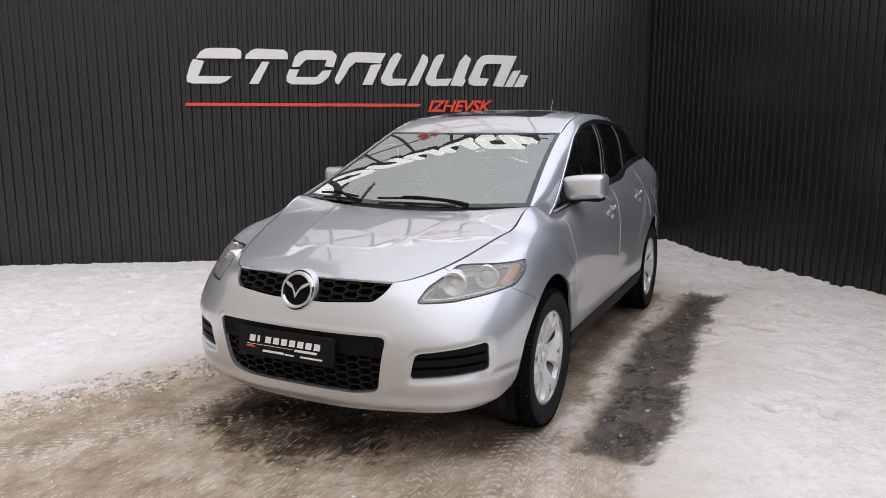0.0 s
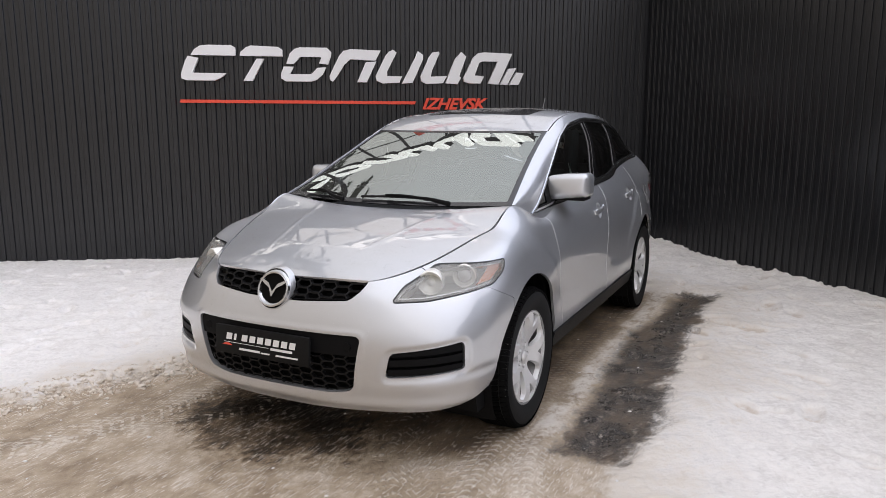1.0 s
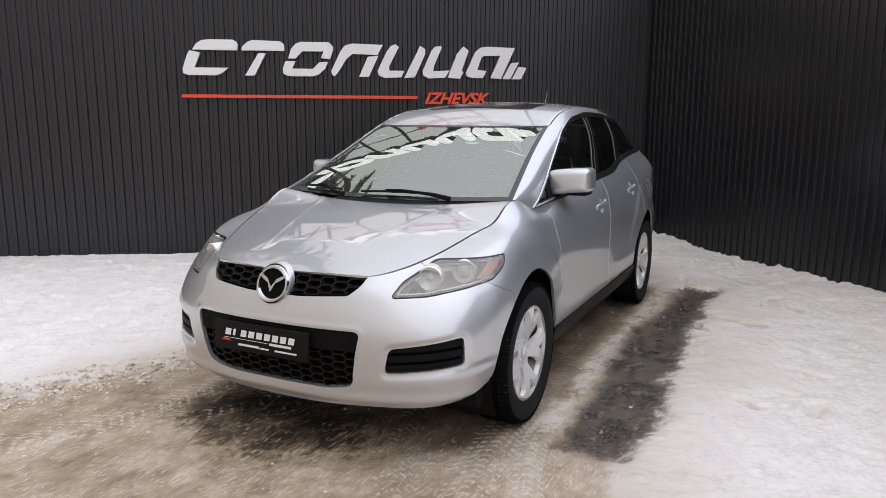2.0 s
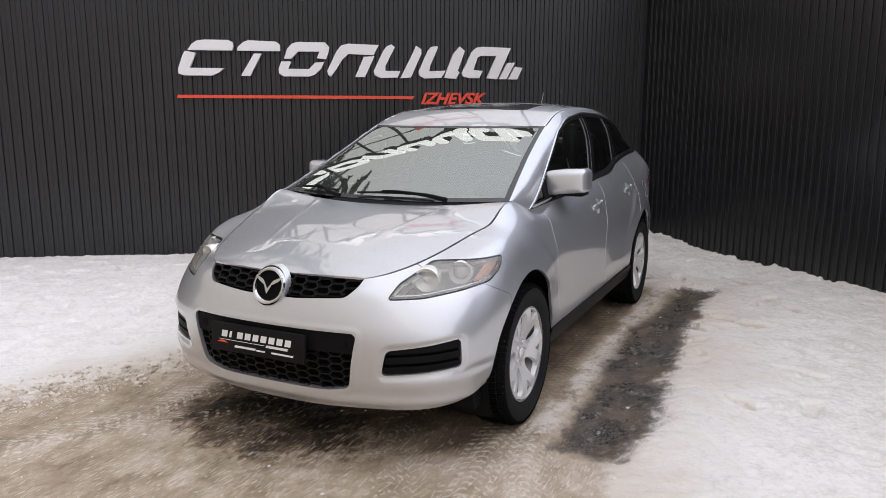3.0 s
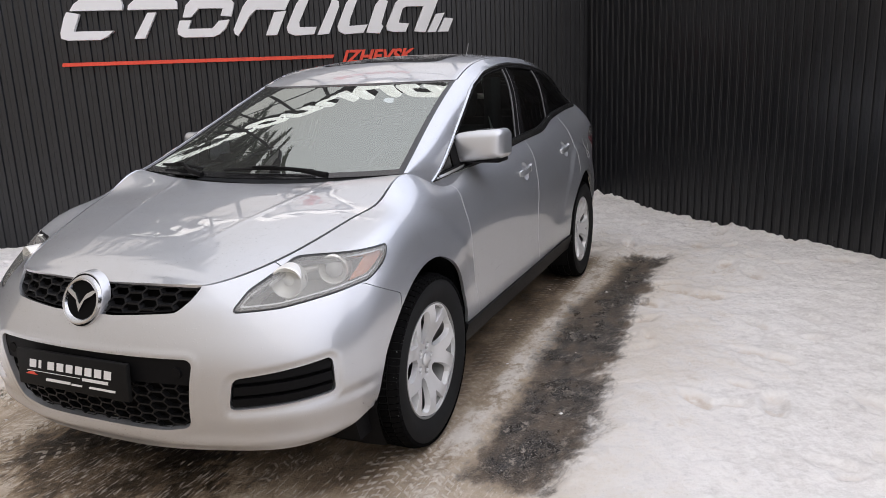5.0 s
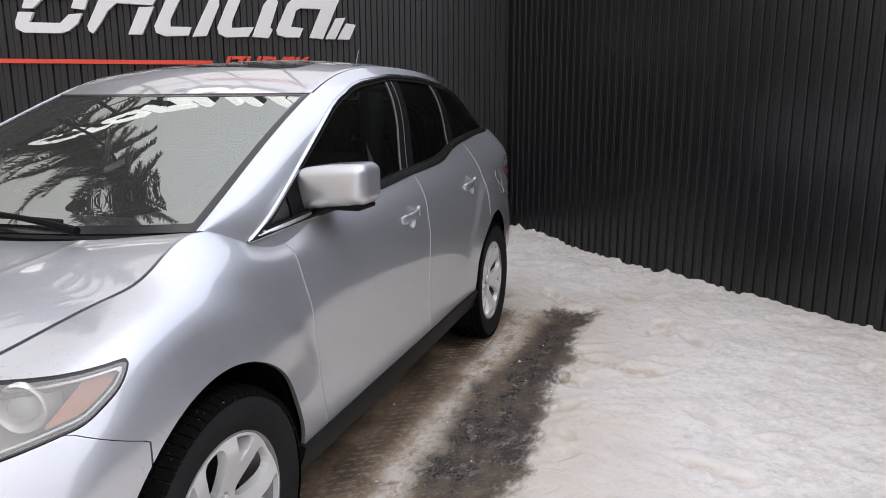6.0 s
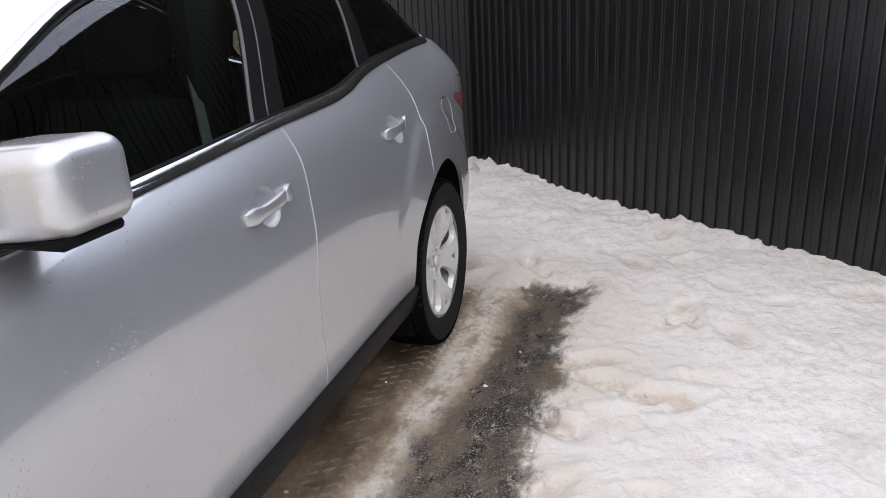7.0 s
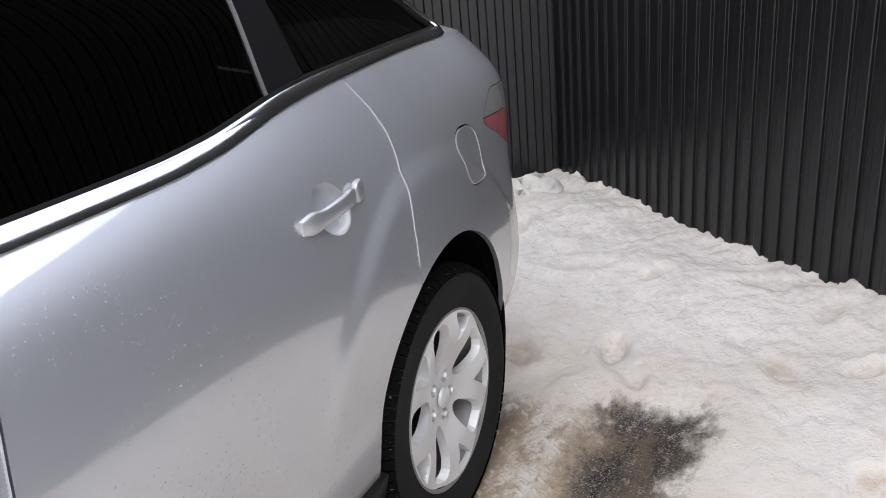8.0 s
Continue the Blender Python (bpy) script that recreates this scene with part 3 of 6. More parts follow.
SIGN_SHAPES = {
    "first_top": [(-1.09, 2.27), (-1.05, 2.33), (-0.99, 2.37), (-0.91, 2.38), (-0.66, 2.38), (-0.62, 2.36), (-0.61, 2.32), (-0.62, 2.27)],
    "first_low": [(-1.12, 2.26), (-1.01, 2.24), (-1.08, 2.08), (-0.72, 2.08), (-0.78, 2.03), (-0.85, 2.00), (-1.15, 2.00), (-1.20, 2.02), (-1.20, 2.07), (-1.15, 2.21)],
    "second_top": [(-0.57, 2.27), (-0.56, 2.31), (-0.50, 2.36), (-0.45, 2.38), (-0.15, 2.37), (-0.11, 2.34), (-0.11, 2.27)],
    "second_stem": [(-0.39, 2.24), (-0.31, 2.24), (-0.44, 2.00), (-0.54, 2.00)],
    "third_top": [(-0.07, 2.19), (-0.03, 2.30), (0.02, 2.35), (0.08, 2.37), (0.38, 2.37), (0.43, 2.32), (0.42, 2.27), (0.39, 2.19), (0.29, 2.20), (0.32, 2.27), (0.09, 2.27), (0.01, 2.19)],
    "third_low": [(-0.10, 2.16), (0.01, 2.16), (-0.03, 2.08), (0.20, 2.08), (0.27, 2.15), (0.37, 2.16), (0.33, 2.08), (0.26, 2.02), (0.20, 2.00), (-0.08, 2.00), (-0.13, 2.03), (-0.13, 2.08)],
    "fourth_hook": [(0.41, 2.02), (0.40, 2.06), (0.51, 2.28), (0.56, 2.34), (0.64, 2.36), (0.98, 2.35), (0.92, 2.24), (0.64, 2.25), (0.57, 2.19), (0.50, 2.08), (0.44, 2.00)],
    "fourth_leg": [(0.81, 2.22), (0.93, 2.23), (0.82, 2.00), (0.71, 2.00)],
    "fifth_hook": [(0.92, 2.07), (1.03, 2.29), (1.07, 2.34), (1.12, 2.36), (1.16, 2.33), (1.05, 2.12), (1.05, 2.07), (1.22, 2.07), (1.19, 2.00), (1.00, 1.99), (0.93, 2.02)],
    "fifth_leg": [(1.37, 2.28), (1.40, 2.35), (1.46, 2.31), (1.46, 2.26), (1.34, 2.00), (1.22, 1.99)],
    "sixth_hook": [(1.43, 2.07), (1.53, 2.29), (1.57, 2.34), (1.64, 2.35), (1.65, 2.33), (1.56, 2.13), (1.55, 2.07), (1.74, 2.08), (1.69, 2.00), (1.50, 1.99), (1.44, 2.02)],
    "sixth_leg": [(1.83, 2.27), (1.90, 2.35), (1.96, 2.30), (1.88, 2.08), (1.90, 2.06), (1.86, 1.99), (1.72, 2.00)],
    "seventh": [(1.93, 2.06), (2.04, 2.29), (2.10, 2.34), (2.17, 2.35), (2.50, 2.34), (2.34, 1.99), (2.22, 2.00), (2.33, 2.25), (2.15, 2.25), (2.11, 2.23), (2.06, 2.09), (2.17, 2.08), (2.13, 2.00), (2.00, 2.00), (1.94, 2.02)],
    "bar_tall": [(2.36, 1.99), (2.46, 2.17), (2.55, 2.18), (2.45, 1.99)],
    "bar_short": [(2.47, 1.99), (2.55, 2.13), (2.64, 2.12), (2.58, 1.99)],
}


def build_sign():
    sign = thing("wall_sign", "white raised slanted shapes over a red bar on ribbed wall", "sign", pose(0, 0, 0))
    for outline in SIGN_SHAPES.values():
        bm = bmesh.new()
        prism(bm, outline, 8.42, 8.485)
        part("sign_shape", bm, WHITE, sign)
    bm = bmesh.new()
    prism(bm, [(-1.232, 1.758), (-1.222, 1.792), (1.38, 1.792), (1.362, 1.758)], 8.425, 8.485)
    part("underline", bm, RED, sign, "thin red bar")
    cu = bpy.data.curves.new("town_name", 'FONT')
    cu.body, cu.size, cu.shear, cu.extrude = "IZHEVSK", 0.19, 0.35, 0.02
    cu.space_character, cu.offset = 0.98, 0.006
    tmp = bpy.data.objects.new("town_name", cu)
    me = bpy.data.meshes.new_from_object(tmp)
    co = np.array([v.co for v in me.vertices])
    lo, hi = co.min(axis=0), co.max(axis=0)
    for v in me.vertices:
        v.co = (1.455 + (v.co.x - lo[0]) / (hi[0] - lo[0]) * 0.765, 8.45 - v.co.z, 1.70 + (v.co.y - lo[1]) / (hi[1] - lo[1]) * 0.135)
    hang("town_name", me, RED, sign, "red slanted lettering")


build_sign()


# ---------- above the wall, seen in the glass and paint of the car: a second sign, lamps on arms, a spruce ----------
SIGN_MID = 0.5 * (min(p[0] for o in SIGN_SHAPES.values() for p in o) + max(p[0] for o in SIGN_SHAPES.values() for p in o))


def build_roof_sign():
    # stands slantwise on its own tall rack behind the wall
    sign = thing("rooftop_sign", "lit white raised shapes on a dark rack behind the wall", "sign", pose(-0.625, 11.555, 0, 0, 0, -36))
    up = 6.6
    at = lambda x, z: (2.05 * (x - SIGN_MID) + 0.33, up + 1.62 * (z - 2.2))
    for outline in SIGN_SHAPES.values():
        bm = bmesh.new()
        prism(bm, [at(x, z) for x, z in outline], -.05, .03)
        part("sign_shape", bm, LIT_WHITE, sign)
        bm = bmesh.new()
        prism(bm, [(x, z - .03) for x, z in (at(x, z) for x, z in outline)], .034, .17)
        part("shape_return", bm, PLASTIC, sign, "dark back of a raised shape")
    for k in range(7):
        x = 1.5 + k * 0.26
        bm = bmesh.new()
        prism(bm, [(x, up - 1.36), (x + .07, up - 1.05), (x + .20, up - 1.05), (x + .13, up - 1.36)], -.05, .03)
        part("red_shape", bm, RED, sign)
    for z in (up - .93, up - .2):
        bm = bmesh.new()
        box(bm, (-3.8, .18, z - .016), (4.4, .21, z + .016), 0.003)
        part("rail", bm, PLASTIC, sign, "dark steel rail")
    for k in range(8):
        bm = bmesh.new()
        x = -3.4 + k * 1.08
        box(bm, (x - .025, .215, -.1), (x + .025, .265, up + .2), 0.003)
        part("post", bm, PLASTIC, sign, "dark steel post")


def build_floodlight(x):
    lamp = thing("floodlight", "dark floodlight on a thin bent arm above the wall", "lamp", pose(x, 8.5, WALL_TOP))
    bm = bmesh.new()
    tube(bm, [(0, 0, -.1), (0, -.02, .7), (0, -.25, 1.65), (0, -.45, 1.85)], .022, 8)
    part("arm", bm, PLASTIC, lamp, smooth=True)
    bm = bmesh.new()
    box(bm, (-.16, -.62, 1.78), (.16, -.42, 1.93), 0.02)
    part("lamp_head", bm, PLASTIC, lamp, smooth=True)
    bm = bmesh.new()
    box(bm, (-.14, -.60, 1.768), (.14, -.44, 1.779), 0.002)
    part("lamp_glass", bm, CLEARLENS, lamp)


def build_spruce(x, y, height, seed):
    r = random.Random(seed)
    tree = thing("spruce", "dark green spruce with drooping ragged boughs behind the wall", "tree", pose(x, y, 0))
    bm = bmesh.new()
    tube(bm, [(0, 0, 0), (.05, 0, height * .4), (0, .05, height * .98)], [.20, .12, .015], 10)
    part("trunk", bm, BARK, tree, smooth=True)
    V, F = [], []
    z = height * 0.2
    while z < height * 0.985:
        t = z / height
        reach = (1 - t) ** 0.8 * height * 0.24 + 0.15
        for k in range(5):
            a = r.uniform(0, 2 * math.pi)
            rad = reach * r.uniform(.6, 1.1)
            n = max(6, int(rad / 0.075))
            for i in range(n):
                s = (i + .6) / n
                cx, cy = math.cos(a) * rad * s, math.sin(a) * rad * s
                cz = z - rad * .38 * s * s + .10 * s * rad
                for side in (-1, 1):
                    for hang_down in (0, 1):
                        ln = rad * .13 * (1.25 - s) + .10
                        b = a + side * r.uniform(.5, 1.2)
                        tip = (cx + math.cos(b) * ln, cy + math.sin(b) * ln, cz - ln * (.35 + .8 * hang_down) * r.uniform(.6, 1.2))
                        w = .032
                        q = len(V)
                        V += [(cx - math.sin(b) * w, cy + math.cos(b) * w, cz), (cx + math.sin(b) * w, cy - math.cos(b) * w, cz + .03), tip]
                        F.append((q, q + 1, q + 2))
        z += height * 0.020
    me = bpy.data.meshes.new("crown")
    me.from_pydata(V, [], F)
    hang("crown", me, NEEDLES, tree)


BARK = worn("spruce_bark", (0.09, 0.065, 0.05), 0.9, 0.3, 20, 0.6)
NEEDLES = worn("spruce_needles", (0.030, 0.045, 0.025), 0.7, 0.4, 6, 0.0)
LIT_WHITE = shader("lit_white_sign", (0.8, 0.8, 0.8), 0.5, Emission_Color=(1.0, 1.0, 1.0, 1), Emission_Strength=1.15)[0]
build_roof_sign()
build_floodlight(-0.6)
build_spruce(-3.7, 14.2, 16.5, 4)

# ---------- car body surface: feature rings and their spline loft ----------
def spline(knots, pts, at):
    """Natural cubic spline through pts (n, k) at the knots, evaluated at the values at."""
    knots, pts, at = np.asarray(knots, float), np.asarray(pts, float), np.asarray(at, float)
    n = len(knots)
    h = np.diff(knots)
    A, r = np.eye(n), np.zeros((n, pts.shape[1]))
    for i in range(1, n - 1):
        A[i, i - 1:i + 2] = h[i - 1], 2 * (h[i - 1] + h[i]), h[i]
        r[i] = 6 * ((pts[i + 1] - pts[i]) / h[i] - (pts[i] - pts[i - 1]) / h[i - 1])
    m = np.linalg.solve(A, r)
    j = np.clip(np.searchsorted(knots, at) - 1, 0, n - 2)
    hj, a, b = h[j][:, None], (knots[j + 1] - at)[:, None], (at - knots[j])[:, None]
    return (m[j] * a ** 3 + m[j + 1] * b ** 3) / (6 * hj) + (pts[j] / hj - m[j] * hj / 6) * a + (pts[j + 1] / hj - m[j + 1] * hj / 6) * b


# half rings from the nose round the side to the tail: x to the car's left, y rearwards from the front axle, z up
RING_BOTTOM = [(0, -.85, .275), (.28, -.84, .28), (.50, -.79, .285), (.712, -.685, .29), (.828, -.44, .30), (.86, 0, .30), (.862, .2, .30), (.867, .38, .295),
               (.870, .7, .295), (.870, 1.2, .29), (.870, 1.7, .29), (.868, 2.25, .29), (.865, 2.75, .30), (.83, 3.15, .32), (.75, 3.50, .34), (.55, 3.62, .35), (0, 3.66, .35)]
RING_SILL = [(0, -.90, .40), (.28, -.886, .40), (.50, -.838, .40), (.742, -.715, .40), (.876, -.46, .40), (.905, 0, .41), (.903, .2, .41), (.902, .38, .41),
             (.900, .7, .41), (.899, 1.2, .41), (.899, 1.7, .41), (.900, 2.25, .41), (.906, 2.75, .41), (.872, 3.15, .42), (.785, 3.54, .44), (.60, 3.70, .45), (0, 3.76, .45)]
RING_WIDE = [(0, -.925, .56), (.28, -.908, .56), (.50, -.862, .56), (.755, -.72, .555), (.893, -.46, .555), (.925, 0, .57), (.918, .2, .57), (.903, .38, .57),
             (.891, .7, .57), (.889, 1.2, .57), (.890, 1.7, .57), (.900, 2.25, .57), (.925, 2.75, .57), (.888, 3.15, .57), (.80, 3.55, .58), (.62, 3.70, .59), (0, 3.76, .59)]
RING_MID = [(0, -.908, .69), (.28, -.89, .69), (.50, -.838, .69), (.736, -.688, .695), (.884, -.44, .71), (.922, 0, .73), (.914, .2, .73), (.899, .38, .77),
            (.888, .7, .81), (.886, 1.2, .81), (.887, 1.7, .81), (.896, 2.25, .815), (.92, 2.75, .74), (.882, 3.15, .74), (.79, 3.54, .75), (.61, 3.69, .76), (0, 3.74, .76)]
RING_CREASE = [(0, -.868, .785), (.28, -.85, .785), (.49, -.79, .785), (.706, -.628, .80), (.854, -.388, .84), (.885, 0, .875), (.880, .2, .88), (.874, .38, .88),
               (.868, .7, .915), (.866, 1.2, .92), (.867, 1.7, .925), (.871, 2.25, .935), (.885, 2.75, .905), (.857, 3.16, .905), (.785, 3.54, .91), (.60, 3.67, .91), (0, 3.71, .91)]
RING_SHOULDER = [(0, -.842, .825), (.28, -.822, .826), (.47, -.76, .826), (.675, -.548, .865), (.814, -.305, .943), (.832, .0, .985), (.836, .2, 1.004), (.840, .38, .985),
                 (.837, .7, .998), (.837, 1.2, 1.014), (.835, 1.7, 1.032), (.825, 2.25, 1.058), (.818, 2.75, 1.07), (.822, 3.17, 1.088), (.772, 3.53, 1.09), (.57, 3.645, 1.06), (0, 3.69, 1.02)]
RING_BELT = [(0, -.82, .856), (.28, -.802, .857), (.445, -.745, .858), (.602, -.485, .915), (.690, -.2, .994), (.728, .0, 1.058), (.738, .175, 1.114), (.782, .38, 1.036),
             (.785, .7, 1.058), (.775, 1.2, 1.096), (.765, 1.7, 1.134), (.742, 2.25, 1.168), (.708, 2.75, 1.224), (.700, 3.19, 1.25), (.655, 3.48, 1.24), (.46, 3.585, 1.17), (0, 3.63, 1.12)]
RINGS = np.array([RING_BOTTOM, RING_SILL, RING_WIDE, RING_MID, RING_CREASE, RING_SHOULDER, RING_BELT]) * np.array([1.014, 1, 1])
NU, NV = 460, 88
# mirrored stations keep the loft level where it crosses the middle of the car
flip = np.array([-1, 1, 1])
wide = np.concatenate([RINGS[:, 2:0:-1] * flip, RINGS, RINGS[:, -2:-4:-1] * flip], axis=1)
step = np.linalg.norm(np.diff(wide, axis=1), axis=2).mean(axis=0)
U_KNOTS = np.concatenate([[0], np.cumsum(step)])
U_KNOTS -= U_KNOTS[2]
U_END = U_KNOTS[-3]
V_KNOTS = np.concatenate([[0], np.cumsum(np.linalg.norm(np.diff(RINGS, axis=0), axis=2).mean(axis=1))])
us, vs = np.linspace(0, U_END, NU), np.linspace(0, V_KNOTS[-1], NV)
along = np.stack([spline(U_KNOTS, wide[k], us) for k in range(len(RINGS))])
SHELL = spline(V_KNOTS, along.reshape(len(RINGS), -1), vs).reshape(NV, NU, 3)
SHELL[:, 0, 0] = SHELL[:, -1, 0] = 0
# haunches: the skin swells round the wheel arches
for hy, reach, lift, soft in ((-.015, .62, .014, .10), (2.80, .63, .013, .05)):
    far = np.hypot(SHELL[..., 1] - hy, SHELL[..., 2] - .385)
    swell = np.clip((reach - far) / soft, 0, 1)
    swell = swell * swell * (3 - 2 * swell) * np.clip((SHELL[..., 2] - .55) / .25, 0, 1) * (SHELL[..., 0] > .55)
    SHELL[..., 0] += lift * swell


def on_shell(x, y, z):
    """The way round the shell at which it comes nearest to a place."""
    k = np.argmin(((SHELL - np.array([x, y, z])) ** 2).sum(axis=2))
    return us[k % NU]


# ---------- sheets: columns x y z, normal, way round / station, share across; cut along outlines ----------
def sheet_of(P, first, second):
    """A grid of places as a cuttable sheet; normals come from the grid."""
    a, b = np.gradient(P, axis=0), np.gradient(P, axis=1)
    n = np.cross(b, a)
    n /= np.maximum(np.linalg.norm(n, axis=2, keepdims=True), 1e-9)
    A = np.concatenate([P, n, np.broadcast_to(first, P.shape[:2])[..., None], np.broadcast_to(second, P.shape[:2])[..., None]], axis=2).reshape(-1, 8)
    k = np.arange(P.shape[0] * P.shape[1]).reshape(P.shape[:2])
    q = np.stack([k[:-1, :-1], k[:-1, 1:], k[1:, 1:], k[1:, :-1]], axis=-1).reshape(-1, 4)
    return A, [tuple(f) for f in q]


def cut(sheet, field):
    """Keeps the part of a sheet where field(A) is negative."""
    A, F = sheet
    f = field(A)
    f = np.where(np.abs(f) < 1e-6, -1e-6, f)
    keep, extra, made = [], [], {}
    inn = f < 0
    for face in F:
        s = [inn[i] for i in face]
        if all(s):
            keep.append(face)
        elif any(s):
            poly = []
            for i, j in zip(face, face[1:] + face[:1]):
                if inn[i]:
                    poly.append(i)
                if inn[i] != inn[j]:
                    key = (min(i, j), max(i, j))
                    if key not in made:
                        made[key] = len(A) + len(extra)
                        t = f[key[0]] / (f[key[0]] - f[key[1]])
                        extra.append(A[key[0]] * (1 - t) + A[key[1]] * t)
                    poly.append(made[key])
            if len(poly) > 2:
                keep.append(tuple(poly))
    B = np.concatenate([A, np.array(extra)]) if extra else A
    used = sorted({i for face in keep for i in face})
    back = {i: k for k, i in enumerate(used)}
    return B[used], [tuple(back[i] for i in face) for face in keep]


def cuts(sheet, *fields):
    for field in fields:
        sheet = cut(sheet, field)
    return sheet


def mirrored(sheet):
    A = sheet[0].copy()
    A[:, [0, 3]] *= -1
    return A, [face[::-1] for face in sheet[1]]


def both(sheet):
    other = mirrored(sheet)
    n = len(sheet[0])
    return np.concatenate([sheet[0], other[0]]), sheet[1] + [tuple(i + n for i in face) for face in other[1]]


def moved(sheet, d):
    A = sheet[0].copy()
    A[:, :3] += A[:, 3:6] * d
    return A, sheet[1]


def panel(name, sheet, material, parent, depth=0.014, label=""):
    """A panel of sheet metal, glass or plastic: its face, with edges turned inwards by depth."""
    A, F = sheet
    V, N = [tuple(v) for v in A[:, :3]], [tuple(v) for v in A[:, 3:6]]
    faces = list(F)
    if depth:
        seen = {}
        for face in F:
            for i, j in zip(face, face[1:] + face[:1]):
                seen[(i, j)] = seen.get((i, j), 0) + 1
        for (i, j) in seen:
            if (j, i) in seen or (abs(A[i, 0]) < 1e-6 and abs(A[j, 0]) < 1e-6):
                continue
            a, b = A[i], A[j]
            quad = [b[:3], a[:3], a[:3] - a[3:6] * depth, b[:3] - b[3:6] * depth]
            n = np.cross(quad[1] - quad[0], quad[2] - quad[0])
            n = n / max(np.linalg.norm(n), 1e-12)
            k = len(V)
            V += [tuple(q) for q in quad]
            N += [tuple(n)] * 4
            faces.append((k, k + 1, k + 2, k + 3))
    me = bpy.data.meshes.new(name)
    me.from_pydata(V, [], faces)
    me.polygons.foreach_set("use_smooth", [True] * len(me.polygons))
    me.normals_split_custom_set_from_vertices(N)
    return hang(name, me, material, parent, label)


def pair(name, sheet, material, parents, depth=0.014, label=""):
    """The same panel on the car's left and right."""
    return [panel(name, s, material, p, depth, label) for s, p in zip((sheet, mirrored(sheet)), parents)]


GAP = 0.0022
YZ, XY = [1, 2], [0, 1]


def round_cut(y, z, r):
    return lambda A: r - np.hypot(A[:, 1] - y, A[:, 2] - z)


ARCH_F, ARCH_R = round_cut(-0.015, 0.385, 0.415), round_cut(2.785, 0.385, 0.415)


def way_z(points):
    return np.array([(on_shell(*p), p[2]) for p in points])


LAMP = filleted(way_z([(.828, -.232, .918), (.703, -.371, .909), (.582, -.47, .906), (.552, -.568, .868), (.545, -.67, .83), (.538, -.755, .778), (.65, -.615, .780),
                       (.767, -.472, .803), (.825, -.372, .823), (.838, -.285, .872)]), 0.022)
FOG = filleted(way_z([(.566, -.80, .568), (.789, -.593, .604), (.797, -.60, .478), (.549, -.809, .452)]), 0.022)
LOW_GRILLE = filleted([(-.453, .640), (0, .642), (.453, .640), (.405, .385), (.30, .366), (-.30, .366), (-.405, .385)], 0.035)
UP_GRILLE = filleted([(-.482, .864), (-.482, .92), (.482, .92), (.482, .864), (.372, .780), (.14, .764), (-.14, .764), (-.372, .780)], 0.012)
BADGE = (0.0, 0.806, 0.095)


def press_shapes():
    """Small pressed shapes of the bumper skin: lips, lamp pockets and chin."""
    a, b = np.gradient(SHELL, axis=0), np.gradient(SHELL, axis=1)
    n = np.cross(b, a)
    n /= np.maximum(np.linalg.norm(n, axis=2, keepdims=True), 1e-9)
    UZ = np.stack([np.broadcast_to(us[None, :], SHELL.shape[:2]), SHELL[..., 2]], axis=-1).reshape(-1, 2)
    z = SHELL[..., 2]
    fog, low = inside(UZ, FOG).reshape(z.shape), inside(UZ, LOW_GRILLE).reshape(z.shape)
    front = step_to(-UZ[:, 0].reshape(z.shape), -1.15, -1.0)
    d = -0.011 * step_to(-fog, -0.030, -0.004)
    d = d + 0.003 * np.exp(-((low - 0.012) / 0.011) ** 2)
    d = d + 0.012 * np.exp(-((z - 0.325) / 0.026) ** 2) * front
    d = d - 0.006 * np.exp(-((z - 0.425 - 0.03 * UZ[:, 0].reshape(z.shape)) / 0.02) ** 2) * front * step_to(UZ[:, 0].reshape(z.shape), 0.45, 0.6)
    SHELL[...] += n * d[..., None]
    SHELL[:, 0, 0] = SHELL[:, -1, 0] = 0


press_shapes()
LOWER = sheet_of(SHELL, us[None, :], vs[:, None])


def outline_field(cols, poly, grow=0.0, outside=False):
    sign = -1 if outside else 1
    return lambda A: sign * (inside(A[:, cols], poly) - grow)


def lamp_out(grow=0.0):
    return outline_field([6, 2], LAMP, grow, True)


def less(col, value):
    return lambda A: A[:, col] - value


def more(col, value):
    return lambda A: value - A[:, col]


def seam_before(zs, ys, gap=GAP, col=1):
    return lambda A: A[:, col] - np.interp(A[:, 2], zs, ys) + gap


def seam_after(zs, ys, gap=GAP, col=1):
    return lambda A: np.interp(A[:, 2], zs, ys) - A[:, col] + gap


BUMPER_SEAM = ([.2, .742, .813, .86, .9], [1.23, 1.204, 1.037, .75, .72])
DOOR_A = ([.4, .552, .758, .925, 1.065, 1.1], [.555, .533, .506, .501, .512, .515])
DOOR_B = ([.4, .7, .80, .90, 1.01, 1.12, 1.2], [1.60, 1.633, 1.652, 1.677, 1.707, 1.730, 1.745])
DOOR_C = ([.4, .70, .80, .88, .97, 1.03, 1.08, 1.14, 1.19, 1.25], [2.57, 2.59, 2.608, 2.634, 2.678, 2.708, 2.724, 2.724, 2.712, 2.697])
SILL_Z = 0.392


